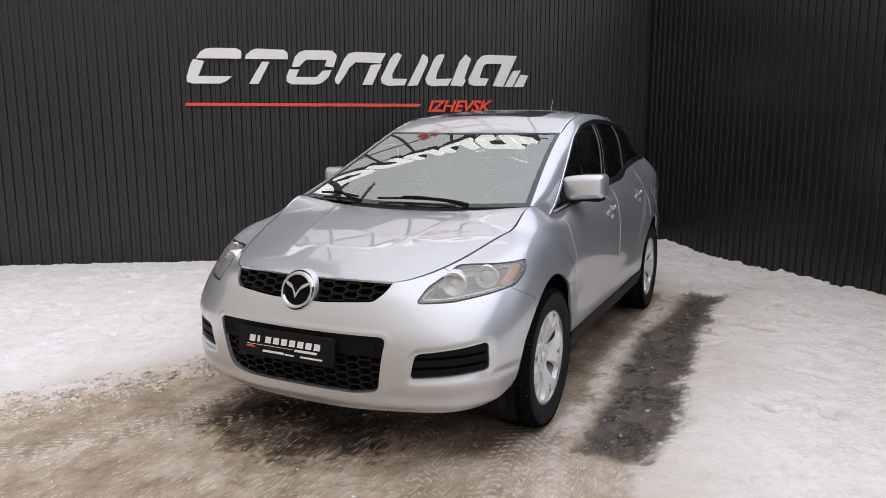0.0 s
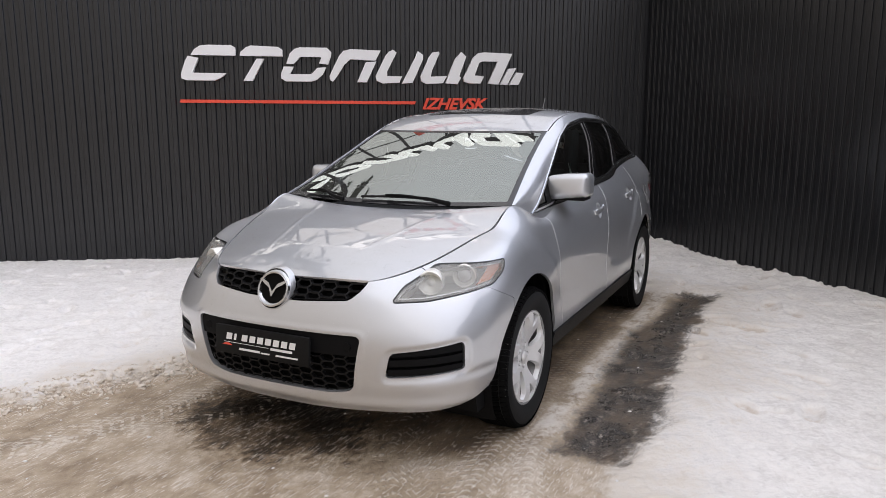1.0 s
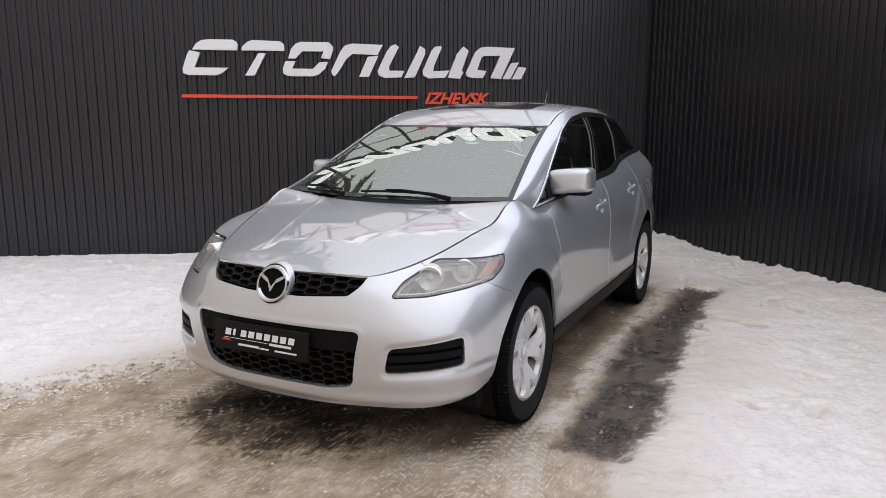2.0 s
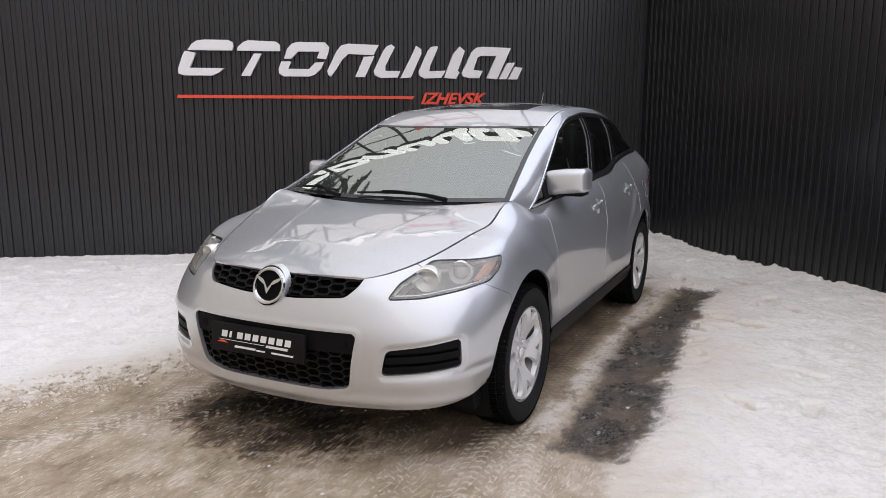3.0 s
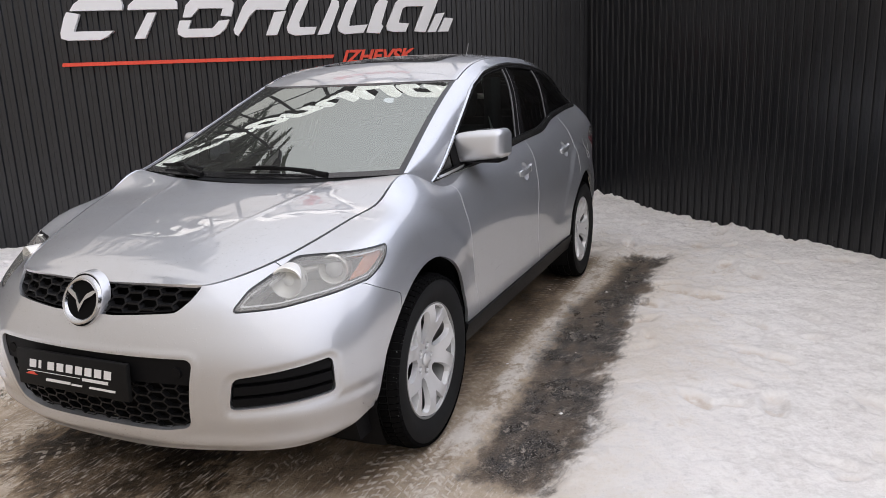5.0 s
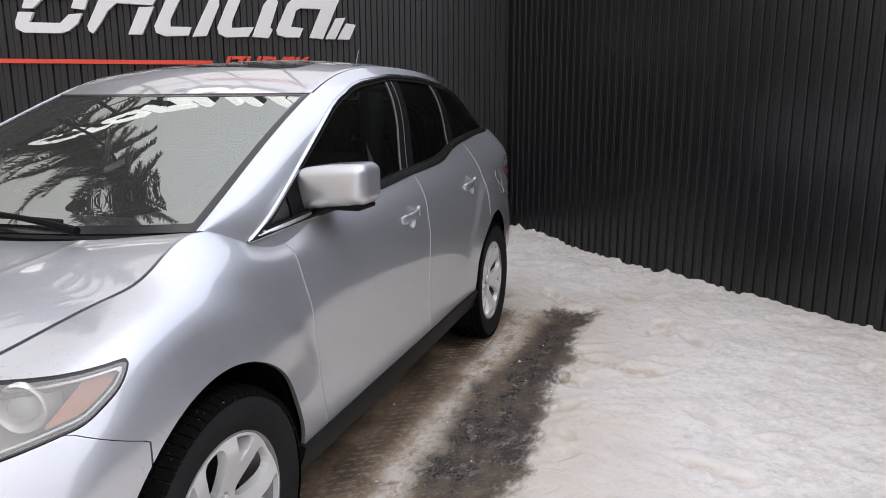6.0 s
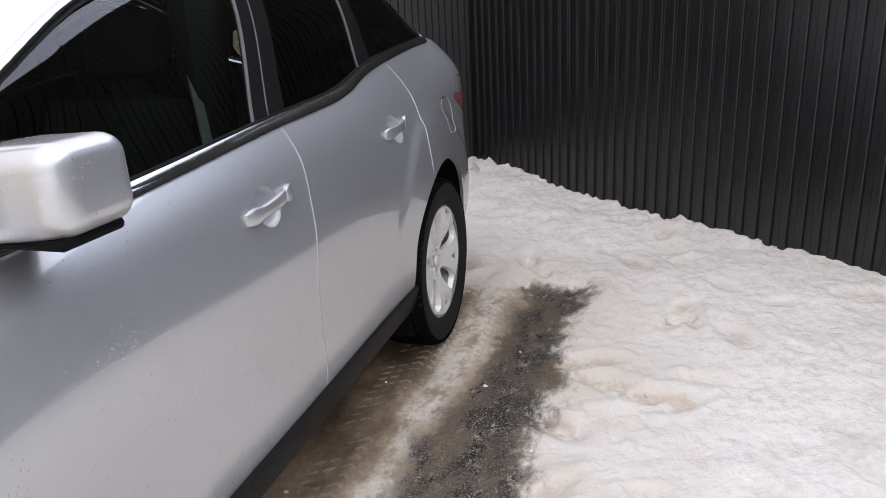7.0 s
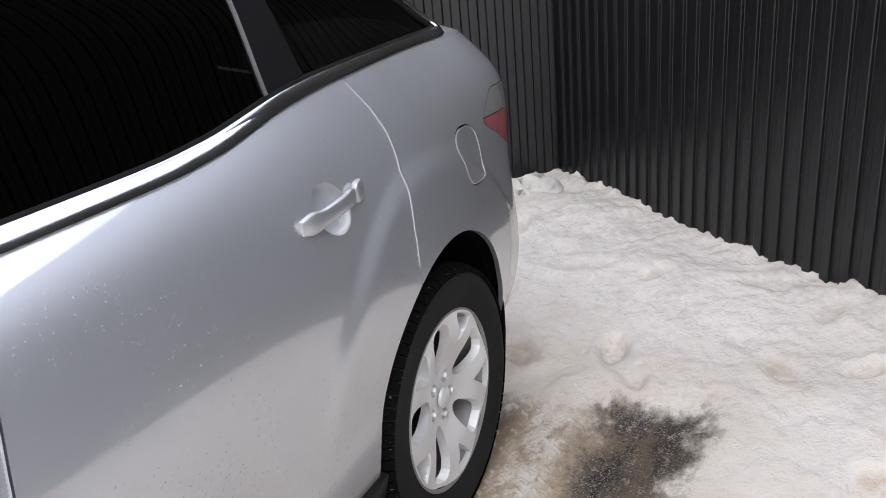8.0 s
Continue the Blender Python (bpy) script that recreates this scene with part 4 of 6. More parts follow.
def build_car():
    car = thing("car", "wet silver crossover car with slush splashed tyres, parked on slush", "car", CAR)
    two = (car, car)
    # --- front bumper with its openings
    half = cuts(LOWER, seam_before(*BUMPER_SEAM, col=6), lambda A: 0.275 + 0.075 * step_to(A[:, 1], -0.66, -0.42) - A[:, 2], ARCH_F, lamp_out(0.004), outline_field([6, 2], FOG, 0.0, True),
                outline_field([6, 2], LOW_GRILLE, 0.0, True),
                outline_field([6, 2], UP_GRILLE, 0.0, True))
    panel("front_bumper", both(half), PAINT, car, 0.03)
    # black inserts behind the openings; sheets behind the grilles paint their shade near black
    back = moved(LOWER, -0.028)
    low = both(cuts(back, outline_field([6, 2], LOW_GRILLE, 0.012), less(2, 0.70)))
    panel("grille_shade", moved(low, -0.05), DARK, car, 0)
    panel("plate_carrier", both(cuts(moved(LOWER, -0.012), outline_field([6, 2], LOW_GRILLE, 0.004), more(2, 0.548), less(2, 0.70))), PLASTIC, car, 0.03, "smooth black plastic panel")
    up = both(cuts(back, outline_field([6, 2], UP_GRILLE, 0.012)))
    panel("grille_shade", moved(up, -0.04), DARK, car, 0)
    fogs = pair("fog_insert", cuts(moved(LOWER, -0.035), outline_field([6, 2], FOG, 0.012)), PLASTIC, two, 0)
    for k, side in enumerate((1, -1)):
        for z0, z1 in ((.556, .590), (.512, .542), (.468, .498)):
            bar = cuts(moved(LOWER, -0.008), outline_field([6, 2], FOG, -0.006), lambda A, z0=z0, z1=z1: np.abs(A[:, 2] - (z0 + z1) / 2 - (A[:, 6] - .71) * 0.045) - (z1 - z0) / 2)
            panel("fog_slat", bar if side > 0 else mirrored(bar), PLASTIC, fogs[k], 0.02)
    build_grilles(car)
    build_badge_and_plate(car)
    # --- wings, doors, quarters, sills
    fender = cuts(LOWER, seam_after(*BUMPER_SEAM, col=6), seam_before(*DOOR_A), ARCH_F, lamp_out(0.004), more(2, SILL_Z + 0.003))
    pair("front_fender", fender, PAINT, two)
    front = cuts(LOWER, seam_after(*DOOR_A), seam_before(*DOOR_B), more(2, SILL_Z + 0.003))
    rear = cuts(LOWER, seam_after(*DOOR_B), seam_before(*DOOR_C), ARCH_R, more(2, SILL_Z + 0.003))
    doors = []
    for name, door, hy, hz in (("front_door", front, 1.476, 0.962), ("rear_door", rear, 2.408, 0.995)):
        door = cut(door, lambda A: 0.052 - np.hypot((A[:, 1] - hy) / 1.05, A[:, 2] - hz))
        made = pair(name, door, PAINT, two)
        doors.append(made)
        for side, ob in zip((1, -1), made):
            build_handle(ob, side, hy, hz)
    # thin pale strips along the seams: edge highlights painted on
    for seam, low, high, sheets in ((DOOR_A, .40, 1.04, doors[0]), (DOOR_B, .40, 1.13, doors[0]), (DOOR_C, .80, 1.20, doors[1])):
        edge = cuts(moved(LOWER, 0.0012), more(2, low), less(2, high), seam_before(*seam), seam_after(*seam, gap=-GAP - 0.0028), ARCH_R)
        pair("door_highlight", edge, EDGE_HIGHLIGHT, sheets, 0.004, "pale strip painted as the highlight along a door edge")
    FUEL = filleted([(3.012, .865), (2.998, .945), (3.018, 1.02), (3.132, 1.02), (3.158, .945), (3.148, .865)], 0.05)
    tail = filleted([(3.205, 1.005), (3.31, 1.088), (3.85, 1.088), (3.85, .83), (3.42, .90)], 0.03)
    quarter = cuts(LOWER, seam_after(*DOOR_C), ARCH_R, lambda A: -np.maximum(A[:, 0] - 0.56, 3.2 - A[:, 1]), lambda A: -np.maximum(A[:, 2] - 0.70, 3.28 - A[:, 1]),
                   outline_field(YZ, tail, 0.003, True), more(2, 0.30))
    fuel_l = outline_field(YZ, FUEL)
    left = cut(quarter, lambda A: 0.0042 - fuel_l(A))
    panel("quarter_panel", left, PAINT, car)
    panel("quarter_panel", mirrored(quarter), PAINT, car)
    flap = panel("fuel_flap", cut(quarter, lambda A: fuel_l(A) + 0.001), PAINT, car)
    # pale ring inside the flap's outline, a painted highlight
    panel("flap_highlight", cuts(moved(LOWER, 0.0012), more(1, 2.9), lambda A: fuel_l(A) + 0.0008, lambda A: -0.0022 - fuel_l(A)), EDGE_HIGHLIGHT, flap, 0.004, "pale strip painted as the highlight round the flap")
    lamp = cuts(LOWER, outline_field(YZ, tail), more(0, 0.56), more(1, 3.2))
    for side, ob in zip((1, -1), pair("tail_lamp", cuts(lamp, less(2, 1.012)), REDLENS, two, 0.03, "red and clear tail lamp lens")):
        top = cut(lamp, more(2, 1.015))
        panel("clear_lens", top if side > 0 else mirrored(top), CLEARLENS, ob, 0.03)
    panel("tailgate", both(cuts(LOWER, less(0, 0.558), more(1, 3.2), more(2, 0.702), (lambda A: -inside(A[:, YZ], tail) - 9 * (A[:, 0] < 0.56)))), PAINT, car)
    panel("rear_bumper", both(cuts(LOWER, more(1, 3.282), less(2, 0.698), more(2, 0.33))), PAINT, car)
    sill = cuts(moved(LOWER, 0.013), less(2, SILL_Z), more(1, 0.30), less(1, 2.46), round_cut(-0.015, .385, .40), round_cut(2.785, .385, .40), more(2, 0.292))
    pair("sill_trim", sill, SILL_PLASTIC, two, 0.06, "black plastic sill strip")
    build_hood(car)
    build_greenhouse(car, doors)
    build_under(car)
    build_headlamps(car)
    build_mirrors(car)
    build_wheels(car)
    build_cabin(car)
    build_wipers(car)


def build_handle(door, side, y, z):
    k = np.argmin(np.abs(SHELL[40, :, 1] - y) + 9 * (SHELL[40, :, 0] < 0.5))
    bm = bmesh.new()
    rows = []
    for i in range(8):
        a = i / 7 * math.pi / 2
        r, d = math.cos(a), math.sin(a)
        row = []
        for j in range(24):
            b = 2 * math.pi * j / 24
            yy, zz = y + 0.056 * r * math.cos(b), z + 0.053 * r * math.sin(b)
            xs = np.interp(zz, SHELL[:, k, 2], SHELL[:, k, 0])
            row.append(bm.verts.new((side * (xs - 0.001 - 0.036 * d), yy, zz)))
        rows.append(row)
    for p, q in zip(rows, rows[1:]):
        for j in range(24):
            bm.faces.new((p[j], p[(j + 1) % 24], q[(j + 1) % 24], q[j]))
    bmesh.ops.recalc_face_normals(bm, faces=bm.faces[:])
    if bm.faces[0].normal.x * side < 0:
        bmesh.ops.reverse_faces(bm, faces=bm.faces[:])
    part("handle_bowl", bm, PAINT, door, smooth="all")
    # the pull: a flat-faced bar with broad ends, and a cap behind a narrow gap
    def bar(name, t0, t1):
        bm = bmesh.new()
        n, rings = 16, []
        for i in range(n + 1):
            t = t0 + (t1 - t0) * i / n
            yy = y - 0.110 + 0.226 * t
            zz = z - 0.006 + 0.018 * t
            end = 1 - abs(2 * i / n - 1) ** 5
            wide = 0.0165 + 0.0055 * (step_to(np.array(abs(t - 0.45)), 0.18, 0.34))
            half, thick = float(wide) * (0.62 + 0.38 * end), 0.0095 * (0.5 + 0.5 * end)
            lift = 0.001 + 0.014 * math.sin(math.pi * min(1, max(0, t))) ** 0.6
            xs = np.interp(zz, SHELL[:, k, 2], SHELL[:, k, 0])
            ring = []
            for j in range(16):
                b = 2 * math.pi * j / 16
                pw = lambda v: math.copysign(abs(v) ** 0.45, v)
                ring.append(bm.verts.new((side * (xs + lift + thick * pw(math.cos(b))), yy, zz + half * pw(math.sin(b)))))
            rings.append(ring)
        for p, q in zip(rings, rings[1:]):
            for j in range(16):
                bm.faces.new((p[j], p[(j + 1) % 16], q[(j + 1) % 16], q[j]))
        bm.faces.new(rings[0])
        bm.faces.new(rings[-1])
        bmesh.ops.recalc_face_normals(bm, faces=bm.faces[:])
        part(name, bm, PAINT, door, smooth=True)
    bar("door_handle", 0.0, 0.80)
    bar("handle_cap", 0.812, 1.0)


# ---------- bonnet ----------
SEAM = along[-1][(us >= 0) & (us <= on_shell(.745, .175, 1.114) + 0.001)]
EDGE = SEAM[SEAM[:, 0] > 0.43]


def hood_z(x, y):
    mid = np.interp(y, [-.83, -.78, -.70, -.55, -.35, -.1, .1, .2], [.850, .876, .910, .958, 1.006, 1.052, 1.083, 1.098])
    xs, zs = np.interp(y, EDGE[:, 1], EDGE[:, 0]), np.interp(y, EDGE[:, 1], EDGE[:, 2])
    r = np.abs(x) / xs
    crease = 0.0016 * np.exp(-((np.abs(x) - (0.20 + 0.24 * (y + .8))) / 0.014) ** 2) * step_to(y, -.75, -.3)
    return mid + (zs - mid) * r ** 2.4 + crease


def build_hood(car):
    front = SEAM[SEAM[:, 0] <= 0.44]
    ys = np.linspace(-0.83, 0.19, 110)
    r = np.linspace(0, 1, 120)
    xs = np.interp(ys, EDGE[:, 1], EDGE[:, 0])
    P = np.zeros((110, 120, 3))
    P[..., 0] = xs[:, None] * r[None, :]
    P[..., 1] = ys[:, None]
    P[..., 2] = hood_z(P[..., 0], P[..., 1])
    kern = np.array([1, 2, 3, 2, 1]) / 9
    z = np.concatenate([P[:2, :, 2], P[..., 2], P[-2:, :, 2]])
    P[..., 2] = sum(kern[i] * z[i:i + 110] for i in range(5))
    A = sheet_of(P[:, :, :], 0.0, 0.0)
    if A[0][:, 5].mean() < 0:
        A = (A[0] * np.array([1, 1, 1, -1, -1, -1, 1, 1]), [f[::-1] for f in A[1]])
    cowl = lambda A: A[:, 1] - (0.066 + 0.110 * (A[:, 0] / 0.72) ** 2) + 0.012
    nose = lambda A: np.interp(np.abs(A[:, 0]), front[:, 0], front[:, 1], right=-0.83) - A[:, 1] + 0.007
    side = lambda A: np.abs(A[:, 0]) - np.interp(A[:, 1], EDGE[:, 1], EDGE[:, 0]) + 0.011
    panel("hood", both(cuts(A, cowl, nose, side)), PAINT, car, 0.010, "silver bonnet beaded with water")
    seal = cut(moved(A, -0.009), lambda A: np.maximum(side(A) - 0.011, -(side(A) + 0.022)))
    pair("hood_seal", cuts(seal, cowl, more(1, -0.66)), RUBBER, (car, car), 0.004)
    # cowl below the windshield
    Q = np.zeros((8, 120, 3))
    for i in range(8):
        t = i / 7
        Q[i, :, 0] = 0.715 * r
        Q[i, :, 1] = 0.05 + 0.110 * r ** 2 + 0.12 * t
        Q[i, :, 2] = hood_z(Q[i, :, 0], np.minimum(Q[i, :, 1], 0.19)) - 0.022 - 0.012 * t
    S = sheet_of(Q, 0.0, 0.0)
    if S[0][:, 5].mean() < 0:
        S = (S[0] * np.array([1, 1, 1, -1, -1, -1, 1, 1]), [f[::-1] for f in S[1]])
    panel("cowl", both(S), PLASTIC, car, 0.03, "black plastic cowl")


# ---------- greenhouse ----------
RAIL = [(.733, .175, 1.118), (.703, .36, 1.192), (.655, .70, 1.340), (.618, 1.08, 1.497), (.598, 1.42, 1.588), (.585, 1.85, 1.618), (.580, 2.35, 1.610),
        (.572, 2.8, 1.556), (.560, 3.12, 1.455), (.550, 3.33, 1.34), (.53, 3.45, 1.245)]
MIDDLE = [(0, .07, 1.100), (0, .23, 1.175), (0, .565, 1.332), (0, .955, 1.495), (0, 1.32, 1.612), (0, 1.85, 1.660), (0, 2.35, 1.652), (0, 2.85, 1.578), (0, 3.2, 1.475),
          (0, 3.42, 1.34), (0, 3.60, 1.13)]
BELT_Y = [.19, .36, .70, 1.10, 1.45, 1.85, 2.35, 2.8, 3.1, 3.33, 3.47]
NS = 260
DLO = rounded([(.318, 1.050), (.54, 1.064), (1.2, 1.099), (1.69, 1.131), (2.10, 1.145), (2.25, 1.160), (2.46, 1.198), (2.62, 1.216), (3.0, 1.240), (3.325, 1.258),
               (3.17, 1.400), (2.8, 1.528), (2.3, 1.578), (1.85, 1.586), (1.40, 1.542), (1.135, 1.460), (.77, 1.272), (.45, 1.106)], 2, 0.15)


def half_round(sheet, dist, middle, half):
    """Rounds a narrow strip: its middle stands proud and its normals roll over its width."""
    A = sheet[0].copy()
    e = 1e-4
    u = np.clip((dist(A) - middle) / half, -1, 1)
    up, fwd = A.copy(), A.copy()
    up[:, 2] += e
    fwd[:, 1] += e
    g = np.stack([np.zeros(len(A)), (dist(fwd) - dist(A)) / e, (dist(up) - dist(A)) / e], axis=1)
    n = A[:, 3:6] + 1.0 * u[:, None] * g + np.array([0, 0, 0.24])
    A[:, :3] += A[:, 3:6] * (0.002 + 0.006 * (1 - u * u))[:, None]
    A[:, 3:6] = n / np.linalg.norm(n, axis=1, keepdims=True)
    return A, sheet[1]


def build_greenhouse(car, doors):
    st = np.linspace(0, len(RAIL) - 1, NS)
    kn = np.arange(len(RAIL))
    rail, mid = spline(kn, RAIL, st) * np.array([1.014, 1, 1]), spline(kn, MIDDLE, st)
    by = spline(kn, np.array(BELT_Y)[:, None], st)[:, 0]
    top = along[-1]
    sel = (us > on_shell(.745, .175, 1.114) - 0.01) & (top[:, 1] < 3.475)
    sel &= np.concatenate([[True], np.diff(top[:, 1]) > 0])
    belt = np.stack([np.interp(by, top[sel, 1], top[sel, 0]), by, np.interp(by, top[sel, 1], top[sel, 2])], axis=1)
    t = np.linspace(0, 1, 44)[:, None, None]
    bow = 0.036 * np.clip((rail[:, 2] - belt[:, 2]) / 0.4, 0, 1)[None, :, None] * np.array([1, 0, 0.35])
    side = belt[None] * (1 - t) + rail[None] * t + np.sin(np.pi * t ** 1.35) * bow
    S = sheet_of(side, st[None, :], np.linspace(0, 1, 44)[:, None])
    if S[0][:, 3].mean() < 0:
        S = (S[0] * np.array([1, 1, 1, -1, -1, -1, 1, 1]), [f[::-1] for f in S[1]])
    r = np.linspace(0, 1, 60)[:, None, None]
    cross = np.concatenate([rail[None, :, :1] * r, mid[None, :, 1:2] + (rail[None, :, 1:2] - mid[None, :, 1:2]) * r ** 1.8,
                            mid[None, :, 2:] + (rail[None, :, 2:] - mid[None, :, 2:]) * r ** 2.3], axis=2)
    R = sheet_of(cross, st[None, :], np.linspace(0, 1, 60)[:, None])
    if R[0][:, 5].mean() < 0:
        R = (R[0] * np.array([1, 1, 1, -1, -1, -1, 1, 1]), [f[::-1] for f in R[1]])
    # the skin rolls over from the side into the roof and pillars
    SA, RA = S[0].reshape(44, NS, 8), R[0].reshape(60, NS, 8)
    roll = SA[-1, :, 3:6] + RA[-1, :, 3:6]
    roll /= np.linalg.norm(roll, axis=1, keepdims=True)
    for sheet, lo in ((SA, 0.72), (RA, 0.93)):
        k = step_to(sheet[..., 7], lo, 1.0)[..., None]
        n = sheet[..., 3:6] * (1 - k) + roll[None] * k
        sheet[..., 3:6] = n / np.linalg.norm(n, axis=2, keepdims=True)
    two = (car, car)
    dlo = lambda A: inside(A[:, YZ], DLO)
    pair("body_side_frame", cut(S, lambda A: -dlo(A)), PAINT, two, 0.02)
    strip = lambda sheet, a, b: cuts(sheet, lambda A: dlo(A) - b, lambda A: a - dlo(A))
    # the surround is narrow over the glass and wide along the belt, where it laps over the doors
    wide = lambda A: 0.019 + 0.010 * step_to(-A[:, 2] + 0.06 * A[:, 1], -1.16, -1.06) * step_to(A[:, 1], 0.4, 1.1) * (1 - 0.6 * step_to(A[:, 1], 2.5, 3.1))
    over = lambda A: (dlo(A) + 0.0165) / wide(A) * 0.022
    lap = lambda sheet: half_round(cuts(moved(sheet, 0.003), lambda A: over(A) - 0.022, lambda A: -over(A)), over, 0.011, 0.011)
    pair("window_chrome", lap(S), CHROME, two, 0.012, "bright chrome window surround")
    pair("belt_strip", lap(cuts(LOWER, more(1, 0.25), more(2, 0.98), less(1, 3.4))), CHROME, two, 0.012, "wide chrome belt strip")
    pair("window_gasket", strip(moved(S, 0.001), -0.0235, -0.0150), RUBBER, two, 0.012)
    lean = lambda y0, y1: (lambda A: A[:, 1] - (y0 + (A[:, 2] - 1.1) * (y1 - y0) / 0.45))
    inner = cut(moved(S, -0.008), lambda A: dlo(A) + 0.0205)
    B0, B1, C0, C1 = (1.607, 1.765), (1.79, 1.907), (2.45, 2.40), (2.63, 2.47)
    between = lambda p, q: (lambda A: np.maximum(-lean(*p)(A), lean(*q)(A)))
    sail = (lambda A: np.maximum(0.615 - A[:, 1], A[:, 1] - 0.70))
    for k, s in enumerate((1, -1)):
        f = (lambda sh: sh) if s > 0 else mirrored
        panel("vent_window", f(cut(inner, lambda A: A[:, 1] - 0.615)), SIDE_GLASS, car, 0.004)
        panel("mirror_sail", f(cut(moved(inner, 0.004), sail)), PLASTIC, car, 0.012)
        panel("window_pane", f(cuts(inner, lambda A: 0.70 - A[:, 1], lean(*B0))), SIDE_GLASS, doors[0][k], 0.004, "clear door glass")
        panel("pillar_trim", f(cuts(moved(inner, 0.003), between(B0, (1.690, 1.831)))), TRIM, car, 0.012)
        panel("pillar_trim", f(cuts(moved(inner, 0.003), between((1.695, 1.836), B1))), TRIM, car, 0.012)
        panel("window_pane", f(cuts(inner, between(B1, C0))), PRIVACY, doors[1][k], 0.004, "near black privacy glass")
        panel("pillar_trim", f(cuts(moved(inner, 0.003), between(C0, C1))), TRIM, car, 0.012)
        # seal strips at the pillars, painted pale for the highlight on their edges
        for name, edge, wide in (("pillar_seal", B0, .009), ("pillar_seal", (1.690, 1.831), .005), ("pillar_seal", C0, .009)):
            panel(name, f(cuts(moved(inner, 0.0045), lambda A, edge=edge, wide=wide: lean(*edge)(A) - wide / 2, lambda A, edge=edge, wide=wide: -lean(*edge)(A) - wide / 2)), SEAL_HIGHLIGHT, car, 0.006, "window seal with its edge highlight painted pale")
        panel("quarter_window", f(cut(inner, lambda A: -lean(*C1)(A))), PRIVACY, car, 0.004, "near black privacy glass")
    # roof, windshield and rear window across the car
    glass = both(cuts(moved(R, -0.004), less(6, 2.96), more(6, 0.10), less(7, 0.984)))
    panel("windshield", glass, WINDSHIELD, car, 0.005, "raked windshield glass").visible_shadow = False
    panel("windshield_seal", both(cuts(moved(R, -0.0028), less(6, 3.0), lambda A: -np.maximum(np.maximum(A[:, 6] - 2.93, 0.30 - A[:, 6]), A[:, 7] - 0.945))), TRIM, car, 0.006)
    pair("pillar_edge", cuts(R, less(6, 2.98), more(7, 0.988)), PAINT, two, 0.008)
    hole = rounded([(-.40, 1.30), (.40, 1.30), (.40, 1.80), (-.40, 1.80)], 2, 0.1)
    roof = both(cuts(R, more(6, 2.99), less(6, 8.02), less(7, 0.988)))
    panel("roof", cut(roof, lambda A: -inside(A[:, XY], hole)), PAINT, car, 0.014)
    panel("sunroof", cut(moved(roof, -0.003), lambda A: inside(A[:, XY], hole) + 0.004), TRIM, car, 0.01, "dark glass sunroof")
    panel("rear_window", both(cuts(moved(R, -0.003), more(6, 8.03))), PRIVACY, car, 0.004)
    # antenna
    bm = bmesh.new()
    tube(bm, [(0, 2.76, 1.58), (0, 2.775, 1.64)], [0.020, 0.012])
    antenna = part("antenna", bm, PLASTIC, car, smooth=True)
    bm = bmesh.new()
    tube(bm, [(0, 2.775, 1.63), (0, 2.852, 1.765)], 0.0034, 6)
    part("whip", bm, WHIP, antenna, "thin grey metal whip", smooth=True)


def build_under(car):
    # inner sheet and underbody coloured near black, as the shade in there
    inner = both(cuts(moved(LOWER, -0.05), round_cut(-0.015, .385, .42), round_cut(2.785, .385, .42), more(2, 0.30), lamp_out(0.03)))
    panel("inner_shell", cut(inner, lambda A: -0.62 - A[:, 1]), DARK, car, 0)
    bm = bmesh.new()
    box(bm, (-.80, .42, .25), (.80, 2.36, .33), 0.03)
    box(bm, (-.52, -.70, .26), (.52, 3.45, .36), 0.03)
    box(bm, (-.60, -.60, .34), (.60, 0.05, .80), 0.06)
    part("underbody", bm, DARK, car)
    for y in (-0.015, 2.785):
        for s in (1, -1):
            bm = bmesh.new()
            prof = [(.425, .885 * s), (.432, .80 * s), (.432, .56 * s), (.05, .55 * s)]
            n = 28
            rows = []
            for i in range(n + 1):
                a = math.pi * (-0.18 + 1.36 * i / n)
                rows.append([bm.verts.new((d, y + r * math.cos(a), .385 + r * math.sin(a))) for r, d in prof])
            for p, q in zip(rows, rows[1:]):
                for i in range(3):
                    bm.faces.new((p[i], p[i + 1], q[i + 1], q[i]))
            part("wheel_liner", bm, PLASTIC, car, smooth=True)
    for s in (1, -1):
        bm = bmesh.new()
        prism(bm, [(-0.50, .235), (-0.40, .235), (-0.375, .33), (-0.42, .36), (-0.53, .33)], s * .60, s * .845, 0)
        part("air_deflector", bm, PLASTIC, car)


# ---------- grilles ----------
def front_y(x, z, back=0.0):
    k = np.argmin((SHELL[..., 0] - abs(x)) ** 2 + (SHELL[..., 2] - z) ** 2 + 9.0 * (SHELL[..., 1] > -0.3))
    return SHELL.reshape(-1, 3)[k][1] + back


